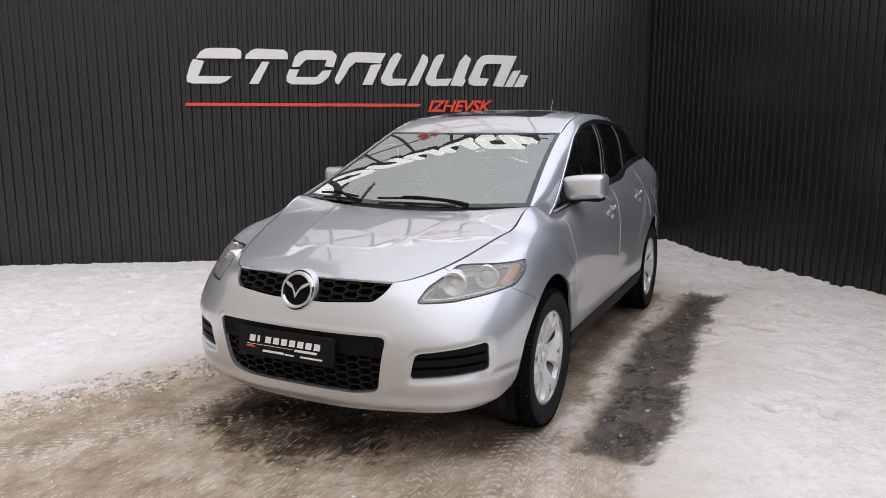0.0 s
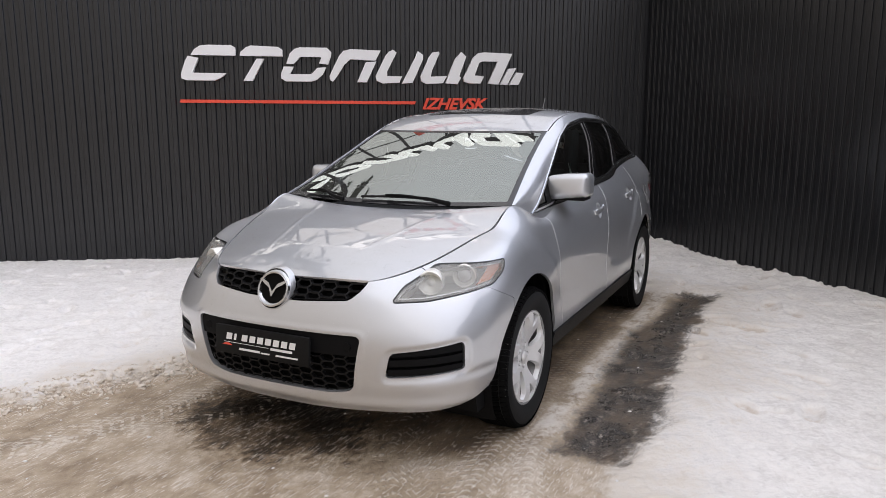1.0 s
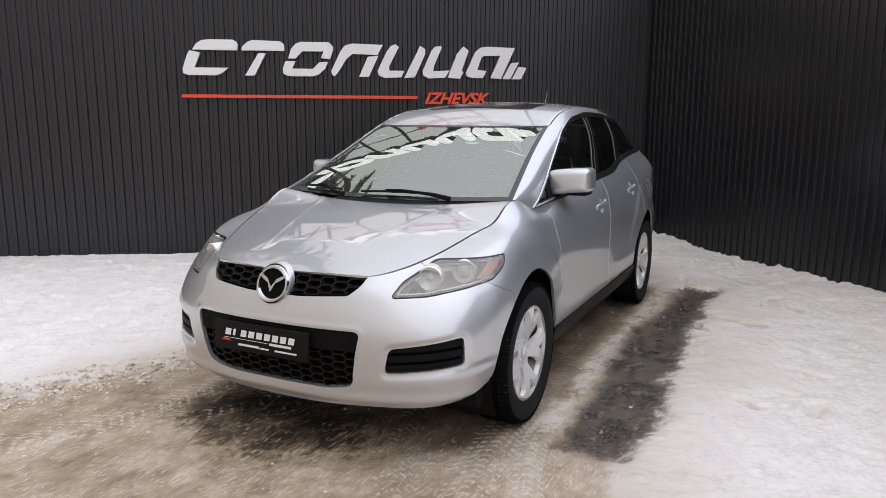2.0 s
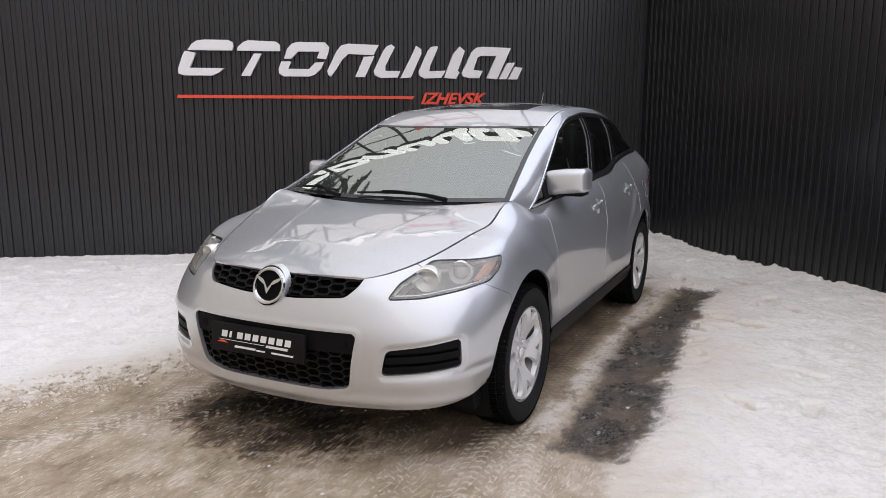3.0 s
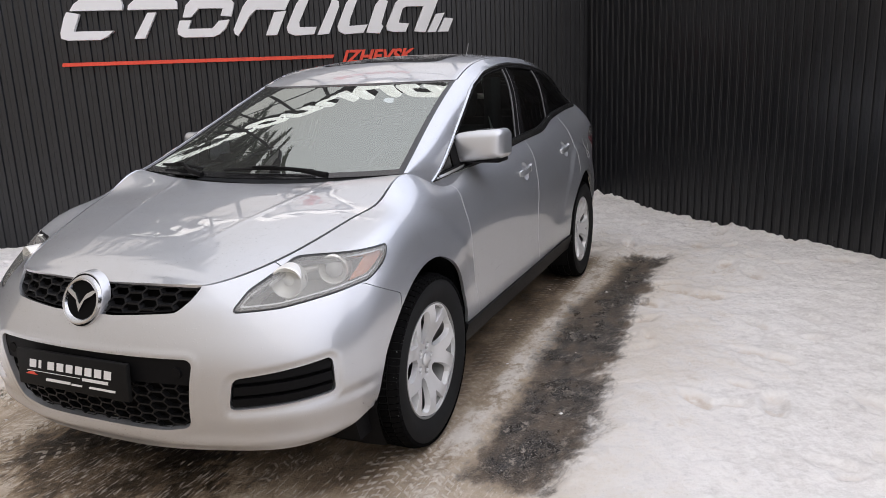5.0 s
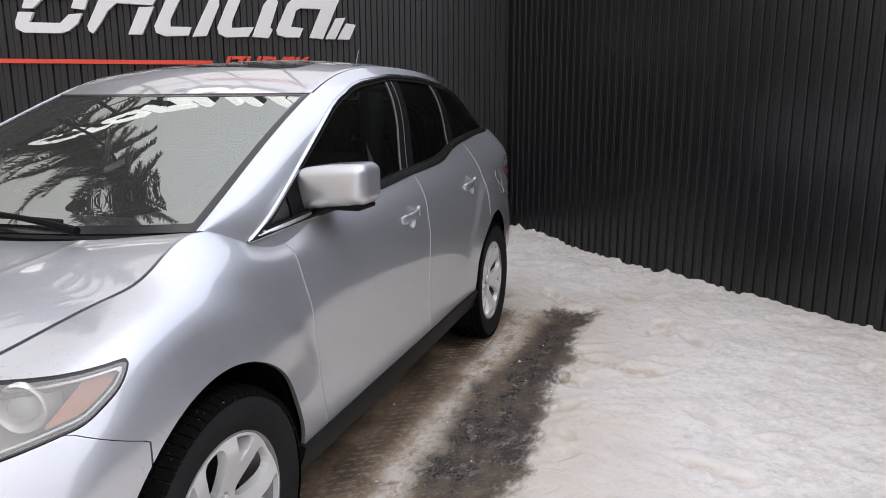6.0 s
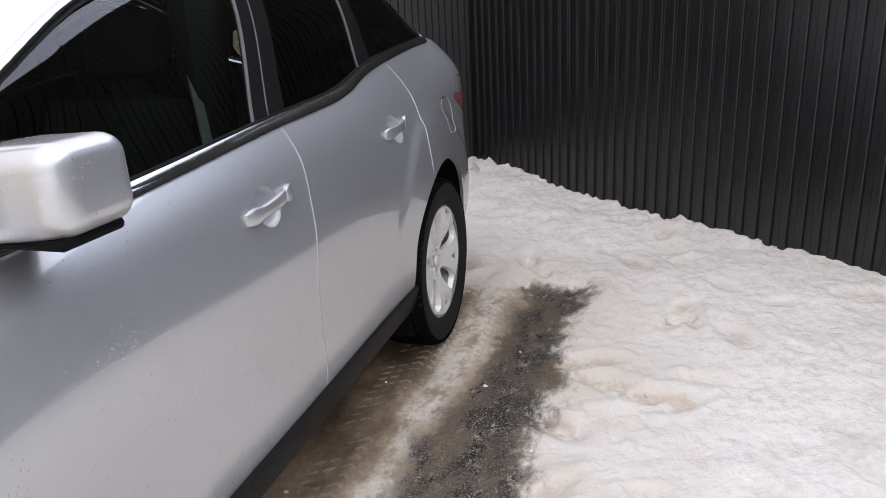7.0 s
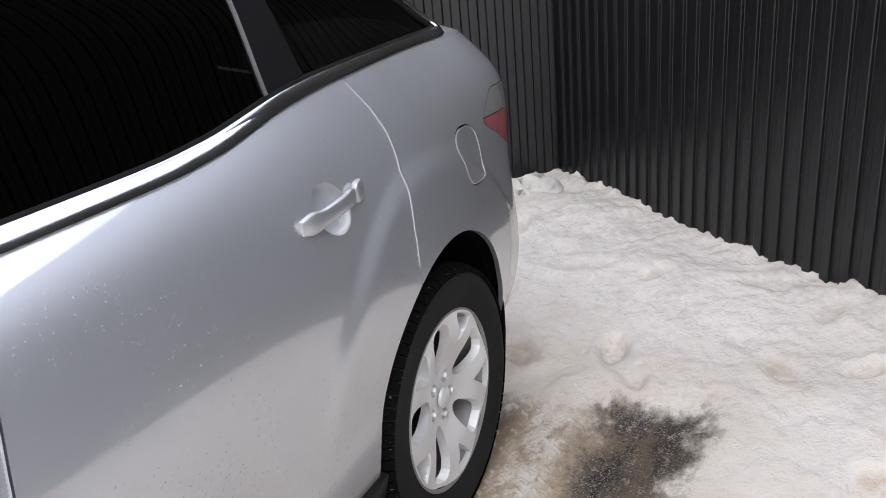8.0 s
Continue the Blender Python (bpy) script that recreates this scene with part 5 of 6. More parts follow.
def honeycomb(name, poly, wide, flat, high, bar, back, parent, label, hollow=None, top=9.0):
    """Long hexagon cells as bars with depth, set back behind the bumper skin and ended along the opening."""
    bm = bmesh.new()
    poly = np.array(poly, float)
    zs = poly[:, 1]
    step = wide + flat
    row, z = 0, zs.min()
    while z < min(zs.max(), top) + high:
        for k in range(-9, 10):
            cx, cz = (k + 0.5 * (row % 2)) * step, z
            if cz > top or inside(np.array([(cx, cz)]), poly)[0] > high * 0.3:
                continue
            if hollow and math.hypot(cx - hollow[0], cz - hollow[1]) < hollow[2] - 0.03:
                continue
            hexa = [(cx - wide / 2, cz), (cx - flat / 2, cz + high / 2), (cx + flat / 2, cz + high / 2), (cx + wide / 2, cz), (cx + flat / 2, cz - high / 2), (cx - flat / 2, cz - high / 2)]
            A, B, D = [], [], []
            for hx, hz in hexa:
                p = np.array((hx, min(hz, top)))
                if inside(p[None], poly)[0] > 0:
                    p = nearest_on(p, poly)
                q = np.array((cx, cz)) + (p - (cx, cz)) * np.array((1 - bar / (wide * .42), 1 - bar / (high * .5)))
                y = front_y(p[0], p[1], back)
                A.append(bm.verts.new((p[0], y, p[1])))
                B.append(bm.verts.new((q[0], y, q[1])))
                D.append(bm.verts.new((q[0], y + 0.022, q[1])))
            for i in range(6):
                j = (i + 1) % 6
                bm.faces.new((A[i], A[j], B[j], B[i]))
                bm.faces.new((B[i], B[j], D[j], D[i]))
        z += high / 2
        row += 1
    part(name, bm, GRILLE, parent, label)


def build_grilles(car):
    honeycomb("lower_grille", LOW_GRILLE, 0.072, 0.044, 0.036, 0.0028, 0.020, car, "black honeycomb lower grille", top=0.55)
    honeycomb("upper_grille", [(-.462, .852), (.462, .852), (.370, .784), (.14, .768), (-.14, .768), (-.370, .784)], 0.078, 0.050, 0.031, 0.0032, 0.012, car, "black honeycomb upper grille", hollow=BADGE)


def ring_prism(bm, cx, cz, rx, rz, wide, y0, y1, n=48, lean=0.0):
    prof = [(-wide / 2, 0), (-wide * .3, 0.8), (0, 1), (wide * .3, 0.8), (wide / 2, 0)]
    rows = []
    for i in range(n):
        a = 2 * math.pi * i / n
        rows.append([bm.verts.new((cx + (rx + w) * math.cos(a), y0 + (y1 - y0) * h + lean * (rz + w) * math.sin(a), cz + (rz + w) * math.sin(a))) for w, h in prof])
    for i in range(n):
        p, q = rows[i], rows[(i + 1) % n]
        for k in range(len(prof) - 1):
            bm.faces.new((p[k], p[k + 1], q[k + 1], q[k]))
    bmesh.ops.recalc_face_normals(bm, faces=bm.faces[:])


def build_badge_and_plate(car):
    y = front_y(0, .806) - 0.010
    lean = 0.35
    bm = bmesh.new()
    # silver housing of the badge
    rows = []
    for r, d in ((.091, 0.03), (.090, -.003), (.088, -.006), (.078, -.006)):
        rows.append([bm.verts.new((r * math.cos(a), y + d + lean * r * math.sin(a), .806 + r * math.sin(a))) for a in (2 * math.pi * k / 48 for k in range(48))])
    for p, q in zip(rows, rows[1:]):
        for k in range(48):
            bm.faces.new((p[k], p[(k + 1) % 48], q[(k + 1) % 48], q[k]))
    badge = part("badge_housing", bm, PAINT, car, smooth=True)
    bm = bmesh.new()
    bmesh.ops.create_circle(bm, cap_ends=True, radius=.086, segments=40)
    for v in bm.verts:
        v.co = (v.co.x, y - 0.008 + lean * v.co.y, .806 + v.co.y)
    bmesh.ops.recalc_face_normals(bm, faces=bm.faces[:])
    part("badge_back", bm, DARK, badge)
    bm = bmesh.new()
    ring_prism(bm, 0, .806, .079, .072, .019, y - 0.007, y - 0.020, lean=lean)
    # plain winged bar across the ring
    wing = [(-.066, .026), (-.046, .025), (-.022, .015), (0, -.012), (.022, .015), (.046, .025), (.066, .026), (.044, .012), (.018, .000), (.0, -.030), (-.018, .000), (-.044, .012)]
    wing = [(px * 1.17, pz * 1.3 + .004) for px, pz in wing]
    a = [bm.verts.new((px, y - 0.019 + lean * pz, .806 + pz)) for px, pz in wing]
    b = [bm.verts.new((px, y - 0.008 + lean * pz, .806 + pz)) for px, pz in wing]
    bm.faces.new(a)
    for k in range(len(wing)):
        bm.faces.new((a[k], b[k], b[(k + 1) % len(wing)], a[(k + 1) % len(wing)]))
    bmesh.ops.recalc_face_normals(bm, faces=bm.faces[:])
    part("badge_ring", bm, CHROME, badge, "chrome ring with winged bar", smooth=True)
    # dealer plate in its holder
    py = front_y(0, .555) - 0.012
    m = pose(-0.03, py, 0.555, 0, 0, 0) @ pose(0, 0, 0, -3)
    bm = bmesh.new()
    box(bm, (-.265, -.006, -.066), (.265, .012, .066), 0.004, m)
    plate = part("dealer_plate", bm, PLATE_BLACK, car, "black dealer plate with white and red print", smooth=True)
    bm = bmesh.new()
    # upper line: two plain rows of slanted blocks
    for row, count, x0, w in ((0, 5, -.205, .041), (1, 4, .02, .041)):
        for k in range(count):
            x = x0 + k * (w + .004) + .004
            thin = 0.4 if (row == 0 and k == 1) else 1.0
            prism(bm, [(x, .003), (x + (w - .009) * thin, .003), (x + (w - .009) * thin + .006, .033), (x + .006, .033)], -.0075, -.0055, 1, m)
    prism(bm, [(-.215, -.0105), (.045, -.0105), (.045, -.0085), (-.215, -.0085)], -.0075, -.0055, 1, m)
    for x0, x1, z0, z1 in ((.055, .175, -.017, -.006), (-.125, -.005, -.040, -.030), (.0, .05, -.041, -.034), (.085, .205, -.041, -.033)):
        prism(bm, [(x0, z0), (x1, z0), (x1 + .003, z1), (x0 + .003, z1)], -.0075, -.0055, 1, m)
    part("plate_print", bm, PLATE_INK, plate, "white print bars")
    bm = bmesh.new()
    prism(bm, [(-.225, -.024), (-.165, -.024), (-.185, -.014), (-.205, -.014)], -.0075, -.0055, 1, m)
    part("plate_mark", bm, RED, plate, "small red mark")
    for s in (1, -1):
        bm = bmesh.new()
        yy = front_y(.395, .59) + 0.010
        lathe(bm, [(.0, -.003), (.018, -.003), (.019, .002), (.019, .01)], 24, pose(s * .392, yy, .59) @ pose(0, 0, 0, 0, 0, 90 if s > 0 else 90))
        part("sensor_cap", bm, PLASTIC, car, smooth=True)


# ---------- headlamps ----------
def build_headlamps(car):
    for s in (1, -1):
        f = (lambda sh: sh) if s > 0 else mirrored
        lens = panel("headlamp", f(cut(moved(LOWER, 0.0), outline_field([6, 2], LAMP, -0.002))), LAMP_GLASS, car, 0.004, "hazy headlamp with two round reflectors")
        lens.visible_shadow = False
        panel("lamp_bowl", f(cut(moved(LOWER, -0.125), outline_field([6, 2], LAMP, 0.03))), LAMP_INSIDE, lens, 0)
        wall = cuts(moved(LOWER, -0.006), outline_field([6, 2], LAMP, 0.004), outline_field([6, 2], LAMP, 0.0005, True))
        panel("lamp_wall", f(wall), LAMP_INSIDE, lens, 0.12)
        rim = cuts(moved(LOWER, -0.002), outline_field([6, 2], LAMP, 0.002), outline_field([6, 2], LAMP, -0.006, True))
        panel("lamp_rim", f(rim), TRIM, lens, 0.03)
        edge = cuts(moved(LOWER, -0.003), outline_field([6, 2], LAMP, -0.0095), outline_field([6, 2], LAMP, -0.0135, True))
        panel("lamp_bezel", f(edge), CHROME, lens, 0.02)
        amber = cut(moved(LOWER, -0.02), lambda A: np.maximum(inside(A[:, [6, 2]], LAMP) + 0.012, 0.965 + (A[:, 2] - .81) * 0.95 - A[:, 6]))
        panel("indicator", f(amber), AMBER, lens, 0.02, "amber indicator reflector")
        for (x, y, z), rad in (((.642, -.580, .836), .052), ((.742, -.438, .853), .050)):
            m = Matrix.Translation((s * x, y, z)) @ Matrix.Rotation(radians(-90 - s * -18), 4, 'Z')
            bm = bmesh.new()
            prof = [(rad + .006, -.060), (rad + .005, .002), (rad + .001, .006), (rad - .004, .002)] + [(rad * q, -.026 * (1 - q * q)) for q in (.86, .7, .5, .3, .12)]
            lathe(bm, prof, 32, m)
            part("lamp_reflector", bm, REFLECTOR, lens, smooth=True)
            bm = bmesh.new()
            if x > .7:
                lathe(bm, [(.032, -.03), (.034, -.012), (.028, .002), (.018, .010), (.006, .013), (.0005, .0135)], 28, m)
                part("projector_lens", bm, LENS_GLASS, lens, smooth=True)
            else:
                lathe(bm, [(.020, -.024), (.016, -.012), (.008, -.004), (.0005, -.003)], 20, m)
                part("bulb", bm, REFLECTOR, lens, smooth=True)
        # housing bridge between the two
        bm = bmesh.new()
        tube(bm, [(s * .62, -.50, .85), (s * .71, -.41, .868), (s * .79, -.33, .878)], [.012, .014, .008], 8)
        part("lamp_bridge", bm, REFLECTOR, lens, smooth=True)


# ---------- mirrors ----------
def build_mirrors(car):
    for s in (1, -1):
        bm = bmesh.new()
        bmesh.ops.create_cube(bm, size=1)
        for v in bm.verts:
            v.co = (.860 + .252 * v.co.x, .808 + .160 * v.co.y, 1.180 + .146 * v.co.z)
        bmesh.ops.subdivide_edges(bm, edges=bm.edges[:], cuts=3, use_grid_fill=True)
        sharp = [e for e in bm.edges if e.calc_face_angle(0) > 0.5]
        bmesh.ops.bevel(bm, geom=sharp, offset=.046, segments=7, affect='EDGES', profile=0.5, clamp_overlap=True)
        for v in bm.verts:
            x, y, z = v.co
            ex, ez = (x - .860) / .126, (z - 1.180) / .073
            y -= max(0, (.83 - y) / .10) * .030 * (1 - ex * ex * .8) * (1 - .35 * ez * ez)    # swollen front
            z -= .014 * max(0, -ex - .15) * max(0, ez) + .010 * max(0, -ex) * min(0, ez) * -1
            v.co = (s * x, y + .018 * ex, z + .004 * ex)
        bmesh.ops.remove_doubles(bm, verts=bm.verts[:], dist=1e-5)
        bmesh.ops.recalc_face_normals(bm, faces=bm.faces[:])
        cap = part("door_mirror", bm, PAINT, car, "silver door mirror on black foot", smooth="all")
        bm = bmesh.new()
        box(bm, (.735, .738, 1.096), (.970, .876, 1.118), 0.010)
        box(bm, (.70, .75, 1.080), (.80, .86, 1.130), 0.012)
        if s < 0:
            bmesh.ops.scale(bm, vec=(-1, 1, 1), verts=bm.verts[:])
            bmesh.ops.reverse_faces(bm, faces=bm.faces[:])
        part("mirror_foot", bm, PLASTIC, cap, smooth=True)
        bm = bmesh.new()
        prism(bm, rounded([(.735, 1.115), (.945, 1.125), (.95, 1.215), (.74, 1.205)], 2, .2).tolist(), .868, .884, 1, pose(0, 0, 0))
        for v in bm.verts:
            v.co = (s * v.co.x, v.co.y + 0.35 * (v.co.x - .838), v.co.z)
        bmesh.ops.recalc_face_normals(bm, faces=bm.faces[:])
        part("mirror_glass", bm, MIRROR, cap)


# ---------- wheels ----------
def build_wheels(car):
    R_RIM, R_TYRE = 0.243, 0.364
    made = {}

    def tyre_mesh():
        bm = bmesh.new()
        prof = [(R_RIM - .012, -.088), (R_RIM + .006, -.098), (R_RIM + .03, -.106), (.30, -.113), (.333, -.108), (.349, -.097), (.354, -.085), (.357, -.05), (.358, 0),
                (.357, .05), (.354, .085), (.349, .097), (.333, .108), (.30, .113), (R_RIM + .03, .106), (R_RIM + .008, .098), (R_RIM - .012, .088)]
        lathe(bm, prof, 96)
        me = bpy.data.meshes.new("tyre")
        bm.to_mesh(me)
        bm.free()
        return me

    def tread_mesh():
        bm = bmesh.new()
        # tread blocks: shoulder lugs and three rows of sipes' islands
        n = 76
        for i in range(n):
            a0 = 2 * math.pi * i / n
            for lo, hi, base, turn in ((-.106, -.072, 0, .2), (.072, .106, .5, -.2), (-.064, -.028, .3, .5), (.028, .064, .7, -.5), (-.020, .020, 0.1, .4)):
                w = 2 * math.pi / n * (0.86 if abs(lo + hi) > .15 else 0.72)
                a = a0 + base * 2 * math.pi / n
                pts = []
                for rr, d, da in ((0, lo, 0), (0, hi, turn * .03), (0, hi, w + turn * .03), (0, lo, w)):
                    edge = abs(d) > .1
                    pts.append((d, a + da, .352 if edge else R_TYRE, .338 if edge else .352))
                topv = [bm.verts.new((d, r1 * math.cos(q), r1 * math.sin(q))) for d, q, r1, r0 in pts]
                low = [bm.verts.new((d * (1.03 if abs(d) > .1 else 1), r0 * math.cos(q), r0 * math.sin(q))) for d, q, r1, r0 in pts]
                bm.faces.new(topv)
                for k in range(4):
                    bm.faces.new((topv[k], topv[(k + 1) % 4], low[(k + 1) % 4], low[k]))
        bmesh.ops.recalc_face_normals(bm, faces=bm.faces[:])
        me = bpy.data.meshes.new("tread")
        bm.to_mesh(me)
        bm.free()
        return me

    def rim_mesh():
        bm = bmesh.new()
        lathe(bm, [(R_RIM - .004, .088), (R_RIM + .001, .094), (R_RIM - .002, .0965), (R_RIM - .007, .094), (R_RIM - .014, .082), (R_RIM - .030, .05), (R_RIM - .042, -.06), (R_RIM - .02, -.09)], 80)
        return bm

    def spoke_mesh():
        """The dished face, cut through between the ten arms of five twin spokes."""
        rr, th = np.linspace(.024, R_RIM - .006, 84), np.linspace(0, 2 * math.pi, 841)
        Rg, T = np.meshgrid(rr, th, indexing="ij")
        arm = np.cos(5 * T)          # ridge of a pair
        depth = .060 + .032 * step_to(Rg, .05, .20) + .004 * arm * step_to(Rg, .09, .2)
        k5 = 2 * math.pi / 5
        pocket = np.maximum(np.abs((T + k5 / 2) % k5 - k5 / 2) * Rg - (.002 + (Rg - .158) * .60), np.maximum(.156 - Rg, Rg - .228))
        depth -= (.020 + .026 * step_to(Rg, .16, .20)) * step_to(-pocket, -.0006, .0018)      # blind pockets between the arms of a pair
        nut = np.hypot(Rg - .057, ((T + k5 / 2) % k5 - k5 / 2) * Rg)
        depth -= .010 * step_to(-nut, -.019, -.012)      # cups round the nuts
        P3 = np.stack([depth, Rg * np.cos(T), Rg * np.sin(T)], axis=-1)
        sh = sheet_of(P3, Rg, T)
        if sh[0][:, 3].mean() < 0:
            sh = (sh[0] * np.array([1, 1, 1, -1, -1, -1, 1, 1]), [f[::-1] for f in sh[1]])

        def openings(A):
            r, t = A[:, 6], A[:, 7]
            k = 2 * math.pi / 5
            pb = np.abs(t % k - k / 2) * r
            wide = np.interp(r, [.076, .084, .100, .130, .165, .195, .212, .220], [0, .014, .024, .0345, .043, .0455, .040, .026])
            return -np.maximum(pb - wide, np.maximum(.076 - r, r - .220))
        A, F = cut(sh, openings)
        V, N = [tuple(v) for v in A[:, :3]], []
        faces, seen, behind = [tuple(f) for f in F], set(), {}
        for face in faces:
            N += [tuple(A[i, 3:6]) for i in face]
            seen.update(zip(face, face[1:] + face[:1]))
        for i, j in sorted(seen):
            if (j, i) in seen or abs(A[i, 7] - A[j, 7]) < 1e-9 and (A[i, 7] < 1e-9 or A[i, 7] > 6.283):
                continue
            for k in (i, j):
                if k not in behind:
                    behind[k] = len(V)
                    # the walls of the openings slope in towards their middle
                    r, t, k5 = A[k, 6], A[k, 7], 2 * math.pi / 5
                    if .07 < r < .23:
                        mid = (math.floor(t / k5) + .5) * k5
                        r, t = r - .006 * step_to(r, .19, .22), mid + (t - mid) * .86
                    V.append((A[k, 0] - .024, r * math.cos(t), r * math.sin(t)))
            quad = (j, i, behind[i], behind[j])
            n = np.cross(np.array(V[quad[1]]) - V[quad[0]], np.array(V[quad[2]]) - V[quad[0]])
            n = n / max(np.linalg.norm(n), 1e-12)
            N += [tuple(n)] * 4
            faces.append(quad)
        me = bpy.data.meshes.new("spokes")
        me.from_pydata(V, [], faces)
        me.polygons.foreach_set("use_smooth", [True] * len(faces))
        me.normals_split_custom_set(N)
        return me

    for name, y in (("front", 0.0), ("rear", 2.75)):
        for s in (1, -1):
            m = pose(s * 0.818, y, 0.362) if s > 0 else pose(-0.818, y, 0.362, 0, 0, 180)
            m = m @ pose(0, 0, 0, -5 if y == 0 else -10.7)
            wheel = new("wheel")
            wheel.parent = car
            wheel.matrix_basis = m
            if not made:
                made["tyre"], made["tread"] = tyre_mesh(), tread_mesh()
                made["spokes"] = spoke_mesh()
                made["spokes"].materials.append(ALLOY)
                bm = rim_mesh()
                made["rim"] = bpy.data.meshes.new("rim")
                bm.to_mesh(made["rim"])
                bm.free()
                bm = bmesh.new()
                lathe(bm, [(.0005, .074), (.022, .074), (.027, .071), (.029, .064)], 36)
                ring_prism(bm, 0, 0, .019, .016, .004, 0, 0.001, 24)
                made["cap"] = bpy.data.meshes.new("centre_cap")
                bm.to_mesh(made["cap"])
                bm.free()
                bm = bmesh.new()
                lathe(bm, [(.0005, .072), (.0075, .072), (.0100, .069), (.0105, .05)], 6)
                lathe(bm, [(.0095, .052), (.0125, .054), (.0135, .062), (.0142, .0632)], 20)
                made["nut"] = bpy.data.meshes.new("lug_nut")
                bm.to_mesh(made["nut"])
                bm.free()
                bm = bmesh.new()
                lathe(bm, [(.0005, .01), (.07, .01), (.075, .0), (.172, .0), (.186, -.012), (.186, -.03), (.0005, -.03)], 48)
                made["disc"] = bpy.data.meshes.new("brake_disc")
                bm.to_mesh(made["disc"])
                bm.free()
                for key, mat in (("tyre", RUBBER), ("tread", TREAD), ("rim", RIM_INSIDE), ("cap", ALLOY), ("nut", ALLOY), ("disc", STEEL)):
                    me = made[key]
                    me.materials.append(mat)
                    me.polygons.foreach_set("use_smooth", [True] * len(me.polygons))
                    me.set_sharp_from_angle(angle=radians(34))
            for key, label in (("tread", ""), ("tyre", "studded winter tyre, wet"), ("rim", "silver alloy rim with five twin spokes"), ("spokes", "silver alloy wheel face"), ("cap", ""), ("disc", "")):
                ob = new({"tyre": "tyre", "tread": "tread", "spokes": "wheel_face", "rim": "rim", "cap": "centre_cap", "disc": "brake_disc"}[key], made[key])
                ob.parent = wheel
                if label:
                    ob["label"] = label
                if key == "tread":
                    ob["kind"] = "stuff"
            for k in range(5):
                a = 2 * math.pi * k / 5
                ob = new("lug_nut", made["nut"])
                ob.parent = wheel
                ob.matrix_basis = Matrix.Translation((-0.004, .057 * math.cos(a), .057 * math.sin(a)))


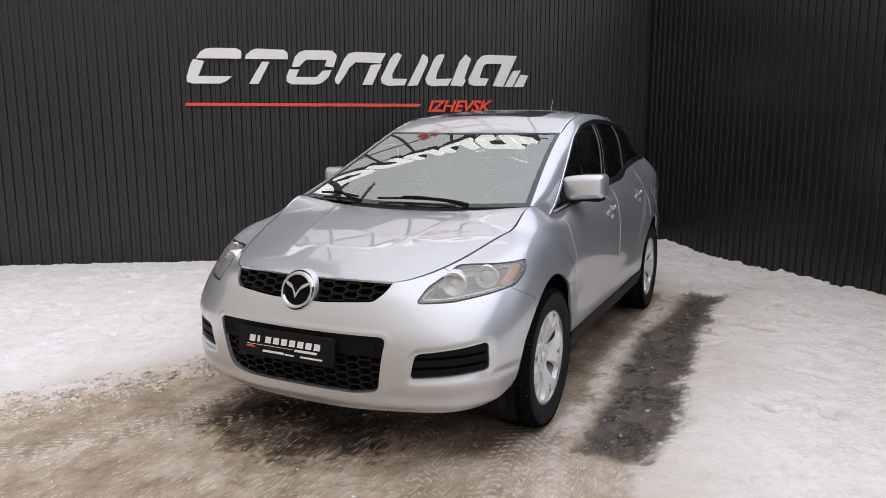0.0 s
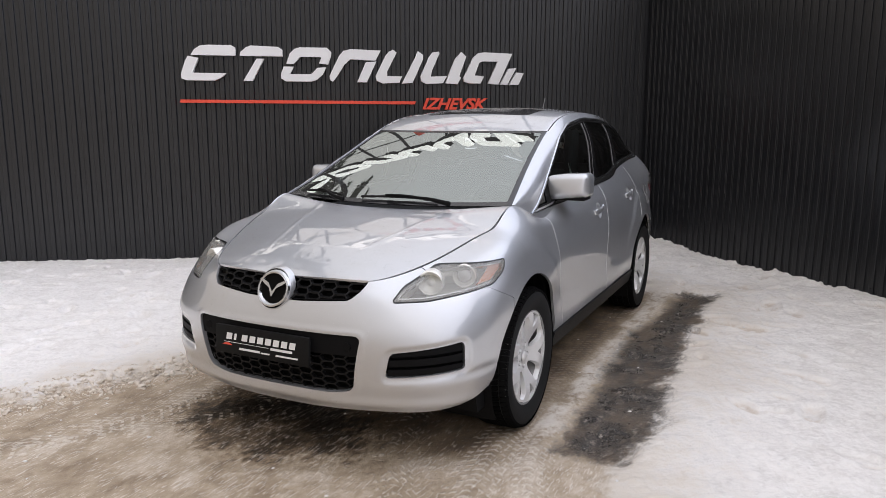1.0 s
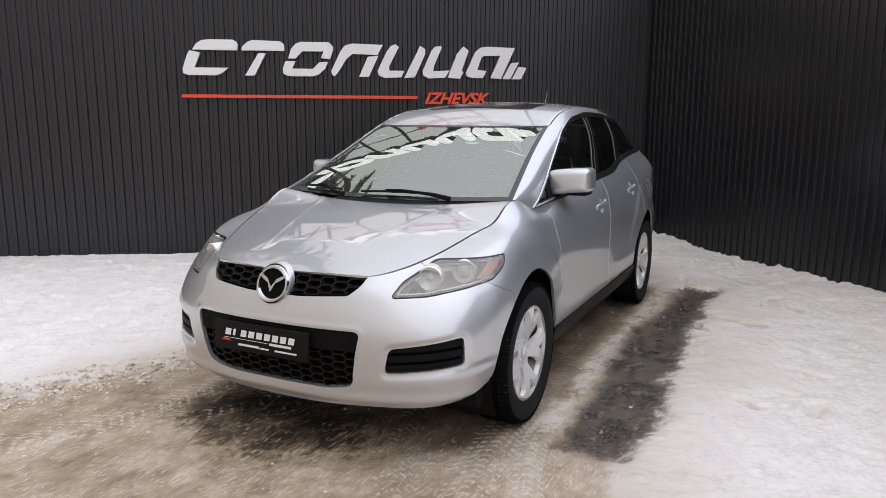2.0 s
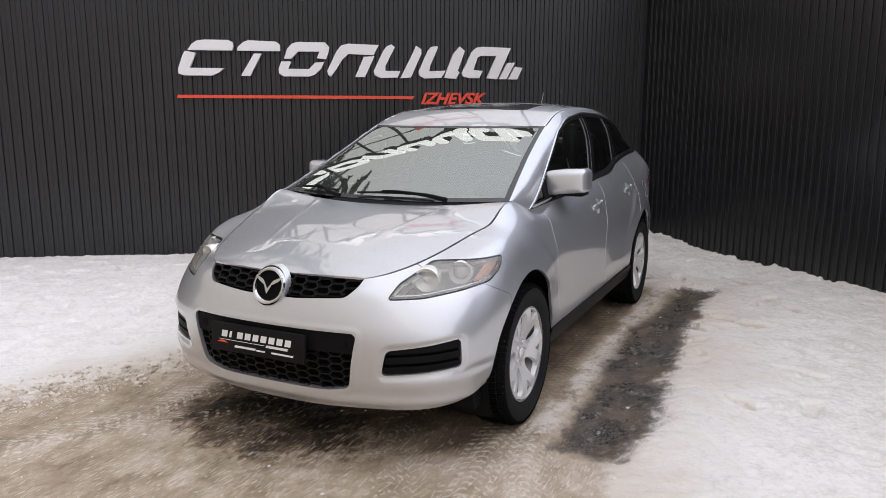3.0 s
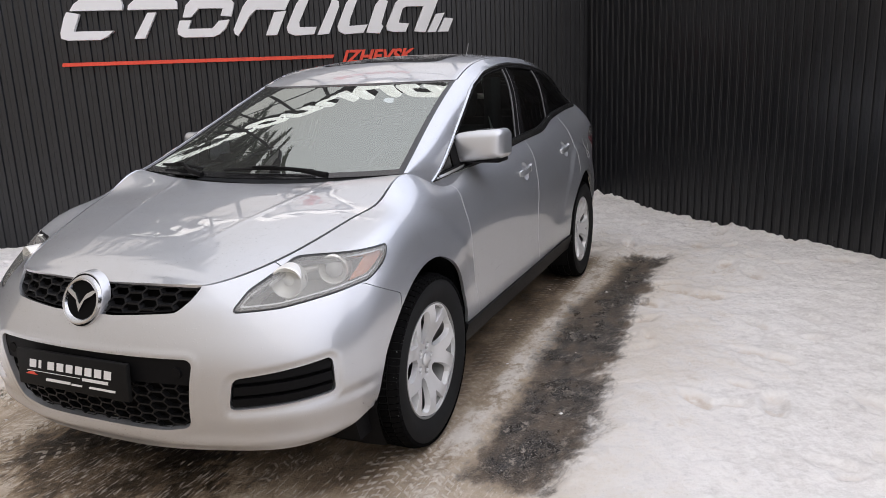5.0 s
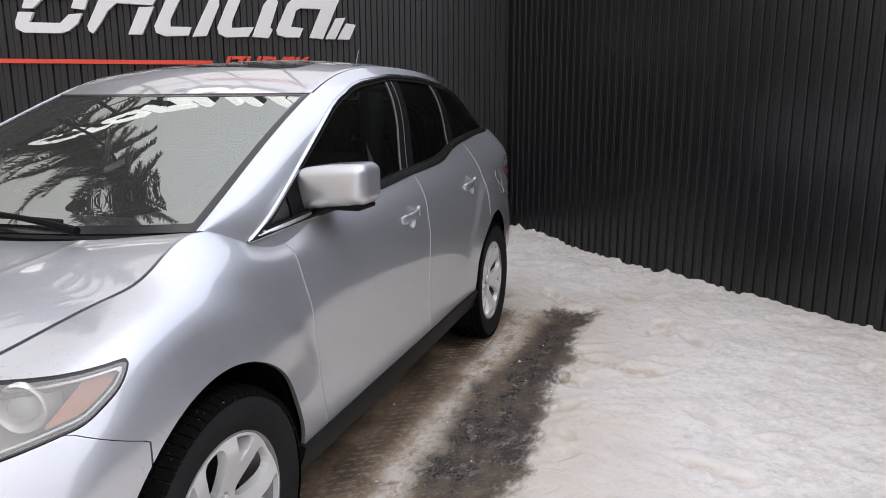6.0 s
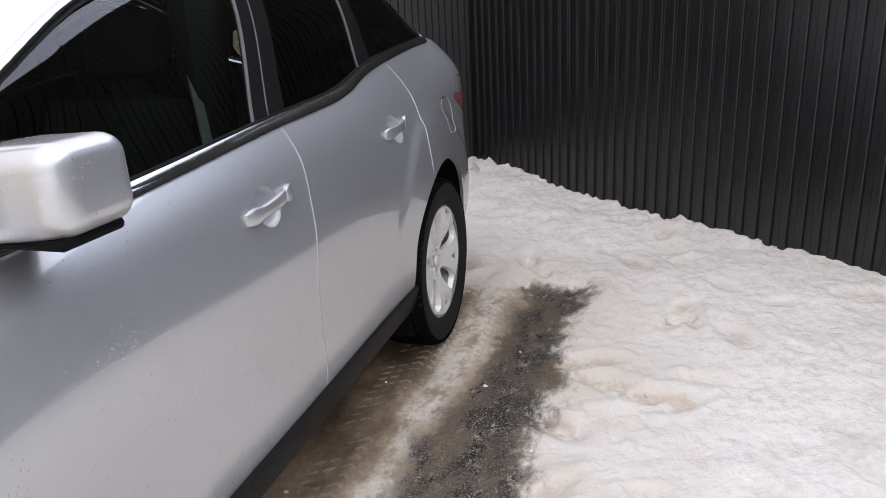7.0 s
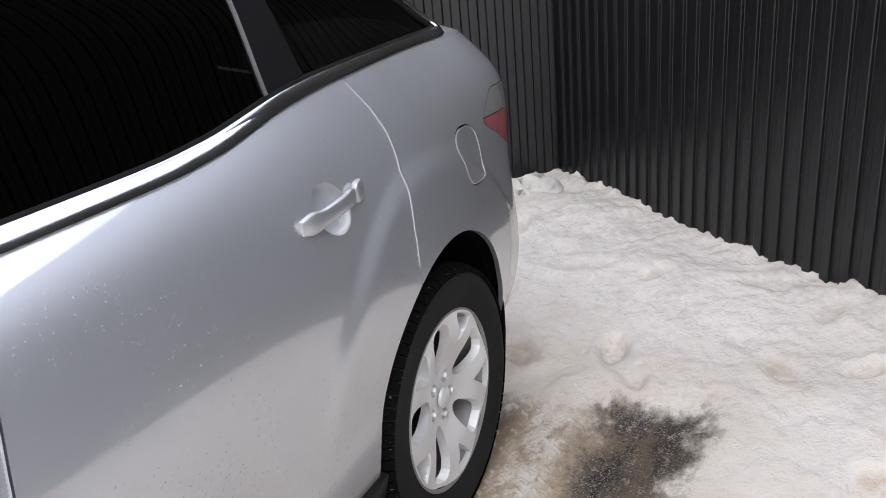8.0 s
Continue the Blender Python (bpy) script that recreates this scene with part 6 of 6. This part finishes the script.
# ---------- cabin ----------
def build_cabin(car):
    bm = bmesh.new()
    box(bm, (-.70, .30, .80), (.70, .78, 1.03), 0.05)
    box(bm, (-.66, .02, .85), (.66, .40, 1.045), 0.04)
    box(bm, (.16, .50, .98), (.56, .76, 1.075), 0.045)
    part("dashboard", bm, DASH, car, "grey dashboard", smooth=True)
    bm = bmesh.new()
    rows = []
    for i in range(40):
        a = 2 * math.pi * i / 40
        rows.append([bm.verts.new(((.185 + .016 * math.cos(b)) * math.cos(a), .016 * math.sin(b), (.185 + .016 * math.cos(b)) * math.sin(a))) for b in (2 * math.pi * j / 10 for j in range(10))])
    for i in range(40):
        p, q = rows[i], rows[(i + 1) % 40]
        for j in range(10):
            bm.faces.new((p[j], p[(j + 1) % 10], q[(j + 1) % 10], q[j]))
    box(bm, (-.17, -.01, -.02), (.17, .02, .03), 0.01)
    box(bm, (-.06, -.02, -.07), (.06, .03, .06), 0.02)
    bmesh.ops.transform(bm, matrix=pose(.36, .82, 1.0, -24), verts=bm.verts[:])
    part("steering_wheel", bm, DASH, car, smooth=True)

    def seat(x, y, wide, name):
        bm = bmesh.new()
        box(bm, (x - wide / 2, y - .28, .50), (x + wide / 2, y + .26, .68), 0.06)
        box(bm, (-wide / 2, -.07, 0), (wide / 2, .07, .62), 0.06, pose(x, y + .28, .62, -14))
        for hx in ([0] if wide < .8 else [-.4, 0, .4]):
            box(bm, (hx - .13, -.05, .66), (hx + .13, .05, .85), 0.045, pose(x, y + .28, .62, -14))
            box(bm, (hx - .05, -.01, .58), (hx + .05, .01, .70), 0.004, pose(x, y + .28, .62, -14))
        part(name, bm, CABIN, car, smooth=True)
    seat(.37, 1.22, .52, "front_seat")
    seat(-.37, 1.22, .52, "front_seat")
    seat(0, 2.12, 1.24, "rear_bench")
    for s in (1, -1):
        bm = bmesh.new()
        prism(bm, [(1.545, 1.08), (1.585, 1.08), (1.705, 1.50), (1.665, 1.50)], s * .665, s * .660, 0)
        for v in bm.verts:
            v.co.x -= s * 0.30 * (v.co.z - 1.08)
        part("seat_belt", bm, BELT, car, "pale seat belt")
        bm = bmesh.new()
        box(bm, (s * .60 - .03, 1.60, .45), (s * .60 + .03, 1.78, 1.50), 0.02)
        part("inner_pillar", bm, CABIN, car, smooth=True)
    bm = bmesh.new()
    box(bm, (-.66, .2, .42), (.66, 3.3, .46), 0.01)
    box(bm, (-.66, 3.05, .46), (.66, 3.12, 1.12), 0.02)
    part("cabin_floor", bm, CABIN, car)
    bm = bmesh.new()
    box(bm, (-.44, 1.36, 1.535), (.44, 2.9, 1.55), 0.006)
    part("headliner", bm, DASH, car)


def build_wipers(car):
    def glass_at(x, k):
        r = abs(x) / .69
        a, b = np.array(MIDDLE[0]), np.array(MIDDLE[2])
        base = a + (b - a) * k
        top = np.array(RAIL[0]) + (np.array(RAIL[2]) - np.array(RAIL[0])) * k
        return Vector((x, base[1] + (top[1] - base[1]) * r ** 2, base[2] + (top[2] - base[2]) * r ** 2.3 + 0.014))
    for pivot, tip in ((0.42, -0.16), (-0.24, -0.60)):
        bm = bmesh.new()
        p0 = glass_at(pivot, .02) + Vector((0, -.05, -.008))
        arm = [p0, p0 + Vector(((tip - pivot) * .2, .0, .02)), glass_at(pivot + (tip - pivot) * .55, .065) + Vector((0, 0, .016)), glass_at(pivot + (tip - pivot) * .72, .075) + Vector((0, 0, .012))]
        tube(bm, arm, [.014, .010, .007, .006], 8)
        wiper = part("wiper", bm, PLASTIC, car, smooth=True)
        bm = bmesh.new()
        n = 12
        x0, x1 = pivot + (tip - pivot) * .18, tip
        tube(bm, [glass_at(x0 + (x1 - x0) * i / n, .06 + .03 * math.sin(math.pi * i / n)) for i in range(n + 1)], .007, 6)
        part("wiper_blade", bm, RUBBER, wiper, smooth=True)


build_car()
